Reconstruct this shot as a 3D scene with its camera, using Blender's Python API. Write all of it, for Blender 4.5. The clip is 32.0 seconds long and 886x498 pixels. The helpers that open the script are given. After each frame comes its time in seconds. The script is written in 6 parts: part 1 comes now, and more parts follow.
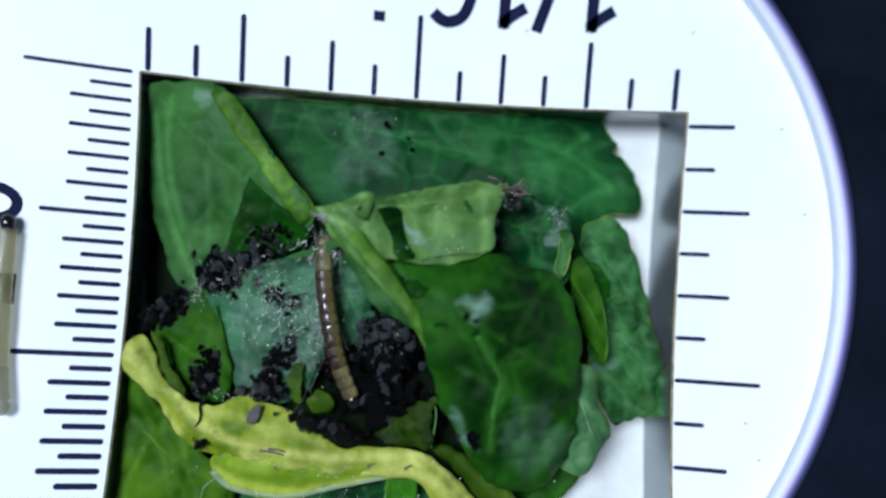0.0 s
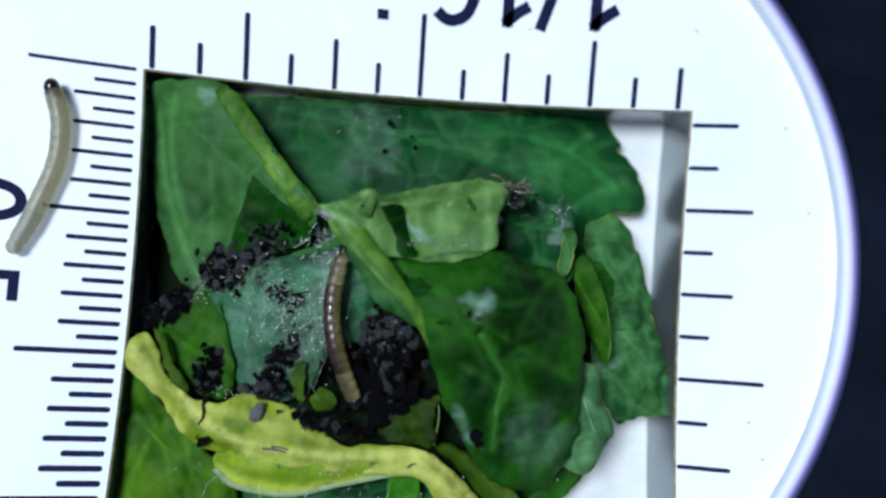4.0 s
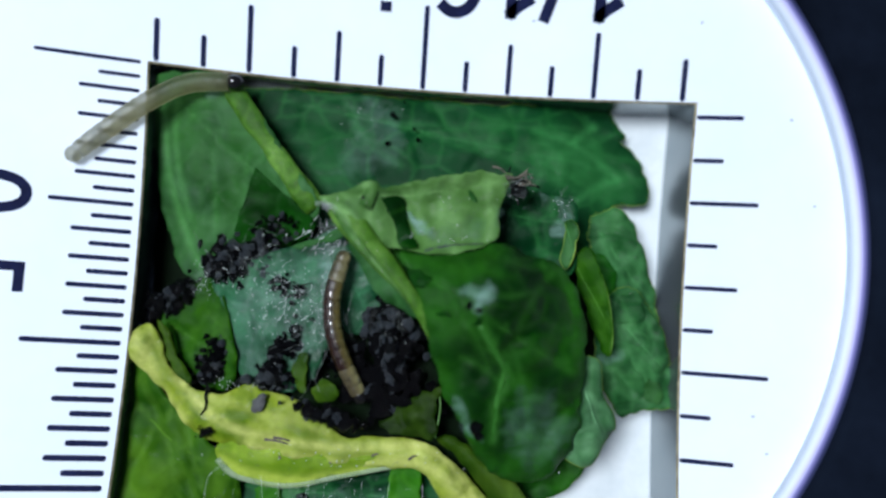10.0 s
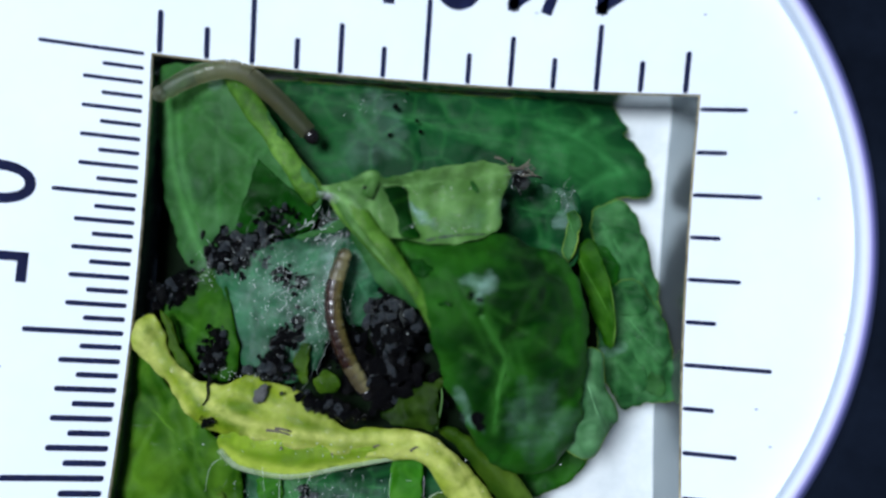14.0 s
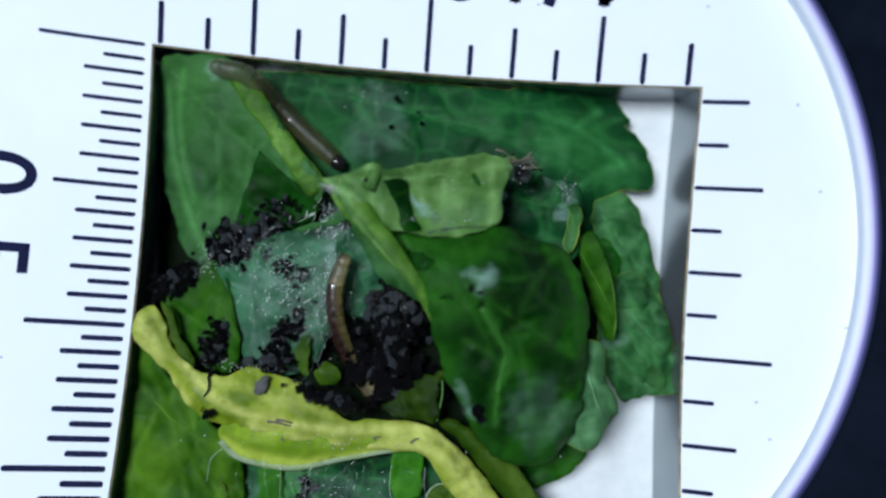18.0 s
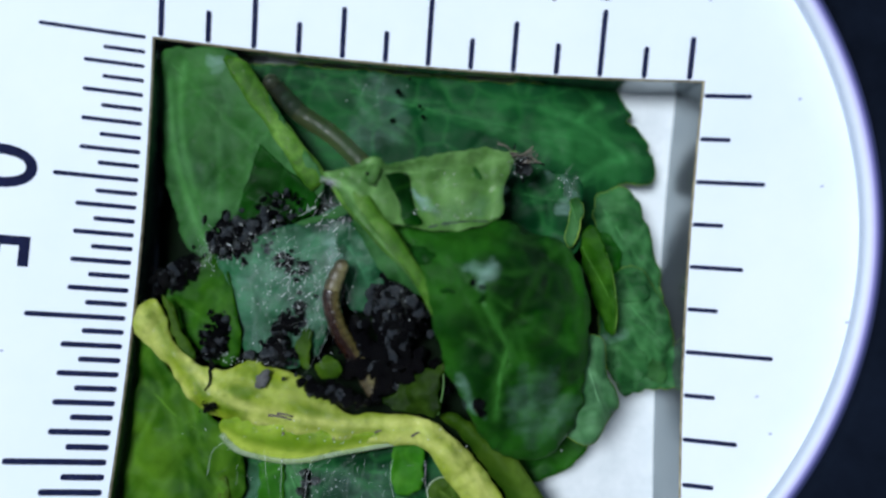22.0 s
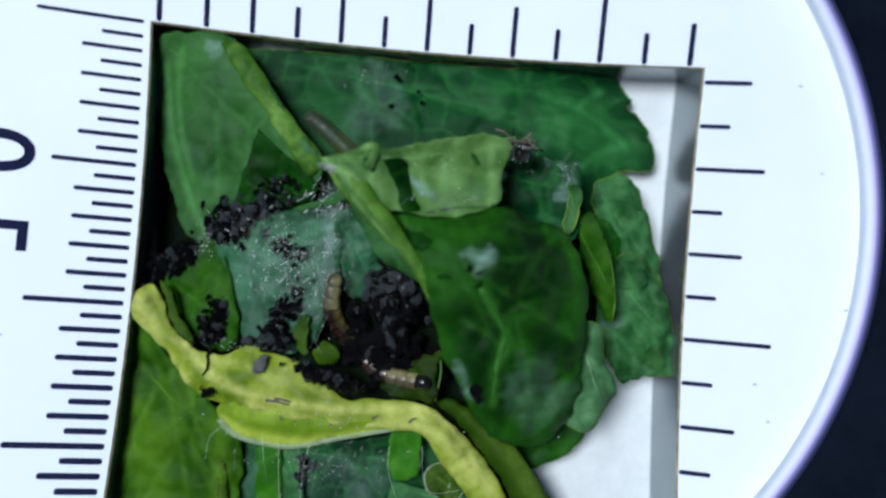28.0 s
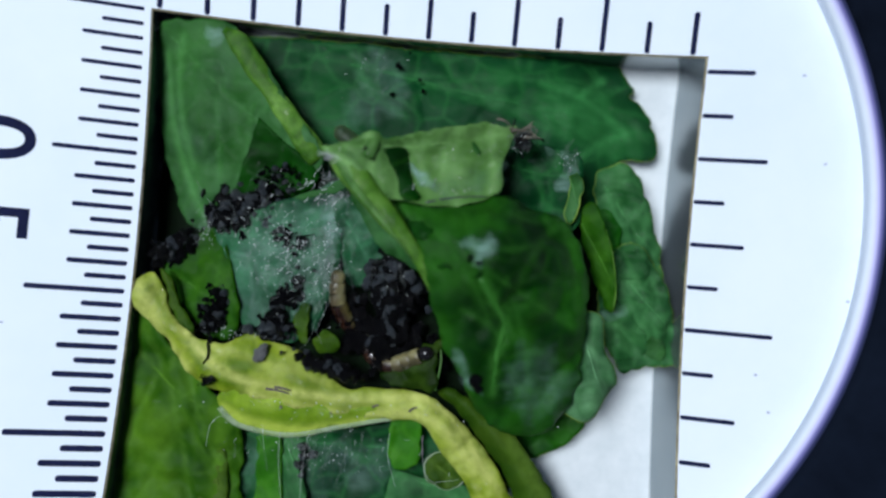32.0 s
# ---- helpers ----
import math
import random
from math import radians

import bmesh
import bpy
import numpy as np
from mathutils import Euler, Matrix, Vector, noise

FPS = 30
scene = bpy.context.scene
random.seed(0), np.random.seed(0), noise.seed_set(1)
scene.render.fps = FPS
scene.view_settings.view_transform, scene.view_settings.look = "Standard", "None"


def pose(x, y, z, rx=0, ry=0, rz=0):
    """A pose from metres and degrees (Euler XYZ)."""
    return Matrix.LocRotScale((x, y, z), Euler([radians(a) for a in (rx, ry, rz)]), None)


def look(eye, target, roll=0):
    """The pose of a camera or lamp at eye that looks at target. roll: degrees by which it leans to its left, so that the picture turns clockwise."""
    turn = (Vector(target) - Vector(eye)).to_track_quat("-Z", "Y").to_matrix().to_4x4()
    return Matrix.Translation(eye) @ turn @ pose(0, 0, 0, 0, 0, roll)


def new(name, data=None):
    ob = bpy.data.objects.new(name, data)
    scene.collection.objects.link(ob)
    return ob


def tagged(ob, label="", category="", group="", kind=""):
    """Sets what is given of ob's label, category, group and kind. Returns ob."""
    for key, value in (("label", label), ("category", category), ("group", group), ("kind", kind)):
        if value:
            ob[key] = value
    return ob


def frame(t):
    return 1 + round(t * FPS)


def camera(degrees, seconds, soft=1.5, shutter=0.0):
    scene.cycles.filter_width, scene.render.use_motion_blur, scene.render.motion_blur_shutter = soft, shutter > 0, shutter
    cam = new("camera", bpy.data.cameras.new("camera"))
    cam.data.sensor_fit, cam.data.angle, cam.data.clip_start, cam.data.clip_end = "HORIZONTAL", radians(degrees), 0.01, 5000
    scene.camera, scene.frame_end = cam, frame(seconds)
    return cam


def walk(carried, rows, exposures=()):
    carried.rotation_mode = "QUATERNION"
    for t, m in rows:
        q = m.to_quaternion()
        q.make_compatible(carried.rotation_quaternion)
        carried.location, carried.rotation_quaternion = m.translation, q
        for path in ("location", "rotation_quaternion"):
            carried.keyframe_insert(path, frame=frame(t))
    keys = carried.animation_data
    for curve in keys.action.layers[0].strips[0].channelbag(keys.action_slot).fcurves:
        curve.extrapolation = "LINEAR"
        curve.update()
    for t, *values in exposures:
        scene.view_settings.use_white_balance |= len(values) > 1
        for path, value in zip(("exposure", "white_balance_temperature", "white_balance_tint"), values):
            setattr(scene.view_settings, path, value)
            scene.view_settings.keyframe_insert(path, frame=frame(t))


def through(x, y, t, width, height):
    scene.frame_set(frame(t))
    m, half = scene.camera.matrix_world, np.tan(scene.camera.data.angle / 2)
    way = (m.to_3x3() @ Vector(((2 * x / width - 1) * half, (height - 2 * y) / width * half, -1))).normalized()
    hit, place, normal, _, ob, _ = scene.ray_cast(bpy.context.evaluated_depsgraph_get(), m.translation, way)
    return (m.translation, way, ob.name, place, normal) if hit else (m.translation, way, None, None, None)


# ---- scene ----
MM = 0.001

# ---- the camera and its walk ----
cam = camera(52.0, 32.0, soft=2.6)
cam.data.dof.use_dof = True
cam.data.dof.focus_distance, cam.data.dof.aperture_fstop = 33.6 * MM, 24.0


def shot(x, y, z, a, b, c):
    """A camera pose: place in millimetres, turn as a rotation vector in radians."""
    turn = Vector((a, b, c))
    return Matrix.Translation(Vector((x, y, z)) * MM) @ Matrix.Rotation(turn.length, 4, turn.normalized())


walk(cam, [
    (0.0, shot(-0.2964, -1.4641, 34.6931, 0.0892, -0.0507, 0.0614)),
    (0.5, shot(-0.2939, -1.5462, 34.6854, 0.0925, -0.0507, 0.0614)),
    (1.0, shot(-0.2116, -1.5989, 34.6804, 0.0909, -0.0471, 0.0627)),
    (2.0, shot(-0.2818, -1.5320, 34.6882, 0.0919, -0.0472, 0.0629)),
    (3.0, shot(-0.2330, -1.5782, 34.6929, 0.0919, -0.0459, 0.0636)),
    (3.5, shot(-0.3244, -1.6300, 34.6804, 0.0928, -0.0478, 0.0632)),
    (5.5, shot(0.0081, -1.6583, 34.6496, 0.0891, -0.0395, 0.0651)),
    (6.0, shot(0.0178, -1.6103, 34.6646, 0.0886, -0.0380, 0.0649)),
    (7.0, shot(-0.0476, -1.6197, 34.6798, 0.0883, -0.0380, 0.0645)),
    (8.0, shot(-0.0218, -1.7044, 34.6759, 0.0899, -0.0367, 0.0653)),
    (9.0, shot(0.0601, -1.6910, 34.6681, 0.0885, -0.0356, 0.0664)),
    (10.0, shot(0.3252, -1.7663, 34.6450, 0.0878, -0.0277, 0.0665)),
    (11.0, shot(0.7082, -1.8412, 34.6048, 0.0840, -0.0179, 0.0692)),
    (12.0, shot(0.5666, -1.9846, 34.6168, 0.0887, -0.0207, 0.0678)),
    (13.0, shot(0.5828, -2.1693, 34.6138, 0.0913, -0.0195, 0.0687)),
    (14.0, shot(0.5977, -2.2486, 34.5817, 0.0926, -0.0183, 0.0688)),
    (14.5, shot(0.5255, -2.1774, 34.5983, 0.0889, -0.0194, 0.0694)),
    (16.5, shot(0.6032, -2.1749, 34.5511, 0.0828, -0.0198, 0.0708)),
    (17.0, shot(0.6186, -2.0938, 34.5646, 0.0793, -0.0197, 0.0707)),
    (18.0, shot(0.6086, -2.0837, 34.5925, 0.0792, -0.0172, 0.0714)),
    (19.0, shot(0.5213, -2.0979, 34.5807, 0.0787, -0.0218, 0.0715)),
    (20.0, shot(0.5482, -2.1536, 34.5597, 0.0792, -0.0203, 0.0726)),
    (21.0, shot(0.5917, -2.0601, 34.5569, 0.0725, -0.0194, 0.0744)),
    (22.0, shot(0.5248, -2.0159, 34.5614, 0.0705, -0.0186, 0.0729)),
    (23.0, shot(0.5174, -2.2080, 34.5655, 0.0755, -0.0188, 0.0731)),
    (24.0, shot(0.5666, -2.3143, 34.5514, 0.0760, -0.0191, 0.0722)),
    (25.0, shot(0.5877, -2.2707, 34.5576, 0.0728, -0.0171, 0.0751)),
    (25.5, shot(0.6858, -2.2500, 34.5571, 0.0707, -0.0148, 0.0754)),
    (27.5, shot(0.7860, -2.1337, 34.4963, 0.0595, -0.0141, 0.0785)),
    (28.0, shot(0.7498, -2.1077, 34.5061, 0.0584, -0.0150, 0.0773)),
    (29.0, shot(0.7475, -2.1292, 34.5160, 0.0582, -0.0139, 0.0777)),
    (30.0, shot(0.6828, -2.0735, 34.4870, 0.0552, -0.0149, 0.0785)),
    (31.0, shot(0.8391, -2.1400, 34.4942, 0.0543, -0.0118, 0.0790)),
    (31.5, shot(0.8954, -2.0211, 34.4623, 0.0471, -0.0100, 0.0806)),
    (32.0, shot(0.9037, -2.0057, 34.4435, 0.0439, -0.0102, 0.0813)),
], exposures=[(0.0, 0.0, 6000, 10), (13.0, 0.0, 6000, 10), (17.0, -0.04, 6000, 10), (18.2, -0.12, 6020, 10), (26.0, -0.13, 6035, 10), (30.0, -0.12, 6080, 10), (32.0, -0.20, 6060, 10)])

# ---- daylight from one side, soft sky above ----
SUN_TURN, SUN_HEIGHT = radians(162), radians(68)
world = bpy.data.worlds.new("sky")
scene.world = world
world.use_nodes = True
wn = world.node_tree.nodes
sky = wn.new("ShaderNodeTexSky")
sky.sky_type = "NISHITA"
sky.sun_disc = False
sky.sun_elevation = SUN_HEIGHT
sky.sun_rotation = radians(90) - SUN_TURN
world.node_tree.links.new(sky.outputs["Color"], wn["Background"].inputs["Color"])
wn["Background"].inputs["Strength"].default_value = 0.026
sun = new("sun", bpy.data.lights.new("sun", "SUN"))
sun.data.energy = 4.15
sun.data.angle = radians(22)
sun.data.color = (0.95, 0.99, 1.0)
toward = Vector((math.cos(SUN_TURN) * math.cos(SUN_HEIGHT), math.sin(SUN_TURN) * math.cos(SUN_HEIGHT), math.sin(SUN_HEIGHT)))
sun.matrix_world = look(toward * 0.5, (0, 0, 0))


# ---- materials ----
def shader(name):
    m = bpy.data.materials.new(name)
    m.use_nodes = True
    n, l = m.node_tree.nodes, m.node_tree.links
    co = n.new("ShaderNodeTexCoord")
    mm = n.new("ShaderNodeVectorMath")
    mm.operation = "SCALE"
    mm.inputs["Scale"].default_value = 1000.0
    l.new(co.outputs["Object"], mm.inputs[0])
    return m, n, l, mm.outputs["Vector"], n["Principled BSDF"]


def grain(n, l, vec, scale, detail=4.0, rough=0.6):
    t = n.new("ShaderNodeTexNoise")
    t.inputs["Scale"].default_value, t.inputs["Detail"].default_value, t.inputs["Roughness"].default_value = scale, detail, rough
    l.new(vec, t.inputs["Vector"])
    return t.outputs["Fac"]


def ramp(n, l, fac, stops):
    r = n.new("ShaderNodeValToRGB")
    while len(r.color_ramp.elements) < len(stops):
        r.color_ramp.elements.new(0.5)
    for e, (at, col) in zip(r.color_ramp.elements, stops):
        e.position, e.color = at, (*col, 1)
    l.new(fac, r.inputs["Fac"])
    return r.outputs["Color"]


def mixed(n, l, fac, a, b, kind="MIX"):
    x = n.new("ShaderNodeMix")
    x.data_type, x.blend_type = "RGBA", kind
    if isinstance(fac, float):
        x.inputs[0].default_value = fac
    else:
        l.new(fac, x.inputs[0])
    for slot, v in ((6, a), (7, b)):
        if isinstance(v, tuple):
            x.inputs[slot].default_value = (*v, 1)
        else:
            l.new(v, x.inputs[slot])
    return x.outputs[2]


def bumped(n, l, bsdf, height, strength, far=0.05):
    b = n.new("ShaderNodeBump")
    b.inputs["Strength"].default_value, b.inputs["Distance"].default_value = strength, far * MM
    l.new(height, b.inputs["Height"])
    l.new(b.outputs["Normal"], bsdf.inputs["Normal"])


def leaf_skin(name, dark, mid, light, rough=0.38, through=0.12, patch=0.35, web=0.0, mottle=1.0, net_most=0.28, wet=0.0):
    """Leaf: blotches, a net of fine veins, thin enough to let some light through. web: how much pale silk film lies on it."""
    m, n, l, vec, bsdf = shader(name)
    big = grain(n, l, vec, patch, 3.0)
    col = ramp(n, l, big, [(0.34, dark), (0.52, mid), (0.70, light)])
    second = grain(n, l, vec, patch * 3.7, 5.0)
    col = mixed(n, l, 0.55 * mottle, col, ramp(n, l, second, [(0.32, (0.42, 0.45, 0.40)), (0.7, (1.45, 1.4, 1.3))]), "MULTIPLY")
    cells = n.new("ShaderNodeTexVoronoi")
    cells.feature = "DISTANCE_TO_EDGE"
    cells.inputs["Scale"].default_value = 1.1
    wob = n.new("ShaderNodeMix")
    wob.data_type = "VECTOR"
    wob.inputs[0].default_value = 0.3
    nz = n.new("ShaderNodeTexNoise")
    nz.inputs["Scale"].default_value = 0.9
    l.new(vec, nz.inputs["Vector"])
    l.new(vec, wob.inputs[4])
    l.new(nz.outputs["Color"], wob.inputs[5])
    l.new(wob.outputs[1], cells.inputs["Vector"])
    net = ramp(n, l, cells.outputs["Distance"], [(0.0, (1, 1, 1)), (0.11, (0, 0, 0))])
    fine = grain(n, l, vec, 9.0, 5.0, 0.7)
    col = mixed(n, l, mixed(n, l, net_most, (0, 0, 0), net), col, light)
    col = mixed(n, l, 0.3 * mottle, col, ramp(n, l, fine, [(0.3, (0.4, 0.45, 0.35)), (0.7, (1.4, 1.4, 1.2))]), "MULTIPLY")
    for tint, tone, most in (("pale", light, 0.9), ("deep", dark, 0.9), ("vein", tuple(min(1.5 * c, 0.35 + 0.5 * c) + 0.012 for c in light), 0.85)):
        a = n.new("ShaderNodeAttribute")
        a.attribute_name = tint
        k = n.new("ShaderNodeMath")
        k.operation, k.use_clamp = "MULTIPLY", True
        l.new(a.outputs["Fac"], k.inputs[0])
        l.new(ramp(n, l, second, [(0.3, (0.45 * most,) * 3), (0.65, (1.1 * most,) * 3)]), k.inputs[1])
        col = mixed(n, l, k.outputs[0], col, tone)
    if web:
        film = grain(n, l, vec, 0.55, 6.0, 0.72)
        col = mixed(n, l, mixed(n, l, web, (0, 0, 0), ramp(n, l, film, [(0.38, (0, 0, 0)), (0.68, (1, 1, 1))])), col, (0.24, 0.34, 0.29))
    l.new(col, bsdf.inputs["Base Color"])
    bsdf.inputs["Roughness"].default_value = rough
    bsdf.inputs["Specular IOR Level"].default_value = 0.07
    h = n.new("ShaderNodeMath")
    h.operation = "MULTIPLY_ADD"
    h.inputs[1].default_value = 0.6
    l.new(fine, h.inputs[0])
    l.new(cells.outputs["Distance"], h.inputs[2])
    bumped(n, l, bsdf, h.outputs[0], 1.0, 0.05)
    if wet:
        drops = grain(n, l, vec, 5.0, 3.0)
        l.new(ramp(n, l, drops, [(0.48, (0, 0, 0)), (0.62, (wet, wet, wet))]), bsdf.inputs["Coat Weight"])
        bsdf.inputs["Coat Roughness"].default_value = 0.12
        b = n.new("ShaderNodeBump")
        b.inputs["Strength"].default_value, b.inputs["Distance"].default_value = 1.0, 0.12 * MM
        l.new(drops, b.inputs["Height"])
        l.new(b.outputs["Normal"], bsdf.inputs["Coat Normal"])
    thin = n.new("ShaderNodeBsdfTranslucent")
    l.new(col, thin.inputs["Color"])
    add = n.new("ShaderNodeMixShader")
    add.inputs[0].default_value = through
    l.new(bsdf.outputs[0], add.inputs[1])
    l.new(thin.outputs[0], add.inputs[2])
    l.new(add.outputs[0], n["Material Output"].inputs["Surface"])
    return m


def plain(name, a, b, scale, rough, metal=0.0, bump=0.3, far=0.03, coat=0.0, sss=0.0, shine=0.5, clear=0.0):
    m, n, l, vec, bsdf = shader(name)
    fac = grain(n, l, vec, scale, 6.0, 0.65)
    l.new(ramp(n, l, fac, [(0.3, a), (0.7, b)]), bsdf.inputs["Base Color"])
    bsdf.inputs["Roughness"].default_value, bsdf.inputs["Metallic"].default_value = rough, metal
    bsdf.inputs["Coat Weight"].default_value = coat
    bsdf.inputs["Specular IOR Level"].default_value = shine
    bsdf.inputs["Alpha"].default_value = 1.0 - clear
    bsdf.inputs["Coat Roughness"].default_value = 0.1
    if sss:
        bsdf.inputs["Subsurface Weight"].default_value = sss
        bsdf.inputs["Subsurface Radius"].default_value = (0.6 * MM, 0.5 * MM, 0.3 * MM)
        bsdf.inputs["Subsurface Scale"].default_value = 1.0
    bumped(n, l, bsdf, grain(n, l, vec, scale * 4, 4.0), bump, far)
    return m


PLATE = plain("white_enamel", (0.69, 0.76, 0.86), (0.76, 0.815, 0.90), 0.12, 0.6, bump=0.05, far=0.01, shine=0.15)
INK = plain("black_ink", (0.004, 0.006, 0.026), (0.010, 0.014, 0.055), 3.0, 0.8, bump=0.2, far=0.01, shine=0.1)
FADED = plain("faded_ink", (0.30, 0.33, 0.46), (0.44, 0.47, 0.58), 3.0, 0.6, bump=0.1, far=0.01)


def film_skin(name, most):
    """Thin matted silk: white fibres with gaps, so that the leaf shows through."""
    m, n, l, vec, bsdf = shader(name)
    st = n.new("ShaderNodeMapping")
    st.inputs["Scale"].default_value = (1.0, 2.6, 1.0)
    st.inputs["Rotation"].default_value = (0, 0, 0.9)
    l.new(vec, st.inputs["Vector"])
    fibre = grain(n, l, st.outputs["Vector"], 1.5, 7.0, 0.62)
    patch = grain(n, l, vec, 0.9, 3.0)
    both = n.new("ShaderNodeMath")
    both.operation = "MULTIPLY"
    l.new(fibre, both.inputs[0])
    l.new(patch, both.inputs[1])
    fac = ramp(n, l, both.outputs[0], [(0.10, (0, 0, 0)), (0.46, (most, most, most))])
    inset = n.new("ShaderNodeAttribute")
    inset.attribute_name = "inset"
    fade = n.new("ShaderNodeMath")
    fade.operation = "MULTIPLY"
    l.new(fac, fade.inputs[0])
    l.new(inset.outputs["Fac"], fade.inputs[1])
    l.new(fade.outputs[0], bsdf.inputs["Alpha"])
    bsdf.inputs["Base Color"].default_value = (0.38, 0.64, 0.54, 1)
    bsdf.inputs["Roughness"].default_value = 0.35
    bumped(n, l, bsdf, fibre, 1.0, 0.15)
    return m


FILM = film_skin("silk_film", 0.075)
HAZY = film_skin("hazy_silk_film", 0.07)
MATTED = film_skin("matted_silk_film", 0.38)
DENSE = film_skin("dense_silk_film", 0.75)
# the edge's brass tone mostly imitates the lens's orange and yellow colour fringe
BRASS = plain("brass_fringe_edge", (0.16, 0.12, 0.06), (0.62, 0.54, 0.34), 2.2, 0.4, metal=0.5, bump=0.3, far=0.02)
STEEL = plain("satin_grey_wall", (0.27, 0.31, 0.335), (0.34, 0.375, 0.39), 0.6, 0.24, metal=0.85, bump=0.15, far=0.02)
BLACK = plain("black_flock", (0.0006, 0.0012, 0.003), (0.0062, 0.0098, 0.020), 0.11, 0.95, bump=0.1, far=0.03, shine=0.05)


def blur_rim_skin(inner, outer):
    """Painted blur of the opening's edge: runs from white at the plate to the frame's blue-black, over the bevel's
    width.
    """
    m, n, l, vec, bsdf = shader("painted_blur_rim")
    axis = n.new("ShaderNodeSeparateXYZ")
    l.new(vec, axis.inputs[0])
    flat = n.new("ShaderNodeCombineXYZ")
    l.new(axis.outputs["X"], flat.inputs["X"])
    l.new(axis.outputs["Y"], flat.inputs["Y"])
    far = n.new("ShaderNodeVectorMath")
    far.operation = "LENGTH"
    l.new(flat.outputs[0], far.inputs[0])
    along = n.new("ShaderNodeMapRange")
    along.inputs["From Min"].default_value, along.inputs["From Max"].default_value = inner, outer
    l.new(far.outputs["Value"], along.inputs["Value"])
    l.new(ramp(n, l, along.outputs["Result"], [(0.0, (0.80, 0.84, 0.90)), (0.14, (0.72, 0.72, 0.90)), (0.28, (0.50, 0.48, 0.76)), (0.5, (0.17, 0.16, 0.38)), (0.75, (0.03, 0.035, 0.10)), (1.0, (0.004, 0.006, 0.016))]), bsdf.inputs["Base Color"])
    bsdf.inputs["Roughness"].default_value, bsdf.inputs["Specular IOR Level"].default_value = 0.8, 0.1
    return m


FRAME_R = 16.76
BLUR_RIM = blur_rim_skin(FRAME_R + 0.02, FRAME_R + 0.42)
PAPER = plain("white_paper", (0.56, 0.60, 0.62), (0.66, 0.69, 0.71), 1.6, 0.7, bump=0.5, far=0.05)
TABLE = plain("grey_laminate", (0.20, 0.20, 0.21), (0.27, 0.27, 0.28), 0.05, 0.5, bump=0.1, far=0.05)
DARK = leaf_skin("dark_green_leaf", (0.0016, 0.0229, 0.0009), (0.0071, 0.0744, 0.0030), (0.0337, 0.1888, 0.0119), rough=0.36, mottle=0.55, wet=0.2)
SAGE = leaf_skin("sage_green_leaf", (0.0055, 0.0420, 0.0085), (0.0190, 0.0960, 0.0240), (0.0560, 0.1950, 0.0580), rough=0.34, patch=0.5, web=0.03, mottle=0.55, net_most=0.4, wet=0.2)
DEEP = leaf_skin("deep_green_leaf", (0.0006, 0.0125, 0.0003), (0.0019, 0.0380, 0.0007), (0.0200, 0.1080, 0.0055), rough=0.36, web=0.015, mottle=0.50, net_most=0.30, wet=0.06)
BROWNOLIVE = leaf_skin("brown_olive_leaf", (0.0025, 0.0090, 0.0005), (0.0080, 0.0230, 0.0012), (0.0220, 0.0500, 0.0035), through=0.06, rough=0.4, patch=0.7, mottle=0.8)
# near-black green that stands for shade in the gaps and the hollow
SHADE = leaf_skin("shade_dark_leaf", (0.0003, 0.0026, 0.0003), (0.0009, 0.0058, 0.0006), (0.0018, 0.0100, 0.0012), rough=0.7, through=0.02)
MID = leaf_skin("mid_green_leaf", (0.0060, 0.0420, 0.0042), (0.0165, 0.0850, 0.0115), (0.0420, 0.1550, 0.0300), patch=0.25, rough=0.36, web=0.10, mottle=0.60)
LIME = leaf_skin("lime_green_leaf", (0.0380, 0.1200, 0.0160), (0.0820, 0.1950, 0.0400), (0.1500, 0.2950, 0.0880), patch=0.3, rough=0.36, web=0.06, mottle=0.5, wet=0.5)
TEAL = leaf_skin("silked_green_leaf", (0.0026, 0.0440, 0.0135), (0.0090, 0.0790, 0.0275), (0.0300, 0.1550, 0.0600), rough=0.28, web=0.18, patch=0.6, mottle=0.80, wet=1.0)
PALESAGE = leaf_skin("pale_sage_leaf", (0.018, 0.085, 0.024), (0.056, 0.165, 0.062), (0.125, 0.280, 0.130), rough=0.34, patch=0.5, mottle=0.6, net_most=0.3, wet=0.3)
VEIL = leaf_skin("veiled_dark_leaf", (0.0014, 0.0250, 0.0065), (0.0038, 0.0520, 0.0130), (0.0220, 0.1400, 0.0300), web=0.02, rough=0.4, patch=0.16, mottle=0.35, net_most=0.4, wet=0.15)
STALK = leaf_skin("yellow_green_stalk", (0.090, 0.165, 0.003), (0.235, 0.315, 0.020), (0.420, 0.490, 0.105), rough=0.3, through=0.12, patch=0.6, mottle=0.45, wet=0.7)
RIDGE = leaf_skin("lime_midrib", (0.0240, 0.0900, 0.0050), (0.0600, 0.1600, 0.0150), (0.1350, 0.2800, 0.0480), patch=0.8, rough=0.36, mottle=0.8, wet=0.5)
CHARTREUSE = leaf_skin("chartreuse_leaf", (0.1045, 0.2000, 0.0042), (0.1900, 0.3100, 0.0140), (0.3135, 0.4300, 0.0490), through=0.1, rough=0.32, patch=0.5, mottle=0.4, wet=0.7)
OLIVE = leaf_skin("olive_stalk", (0.0144, 0.0450, 0.0022), (0.0360, 0.0840, 0.0043), (0.0720, 0.1320, 0.0108), through=0.1, rough=0.4)
# dark green that stands for shade on the fold's face and in the roll's holes
SHADE_GREEN = leaf_skin("shade_green_leaf", (0.0012, 0.0160, 0.0007), (0.0036, 0.0400, 0.0014), (0.0080, 0.0760, 0.0036), rough=0.5, through=0.04, mottle=0.7, wet=0.15)
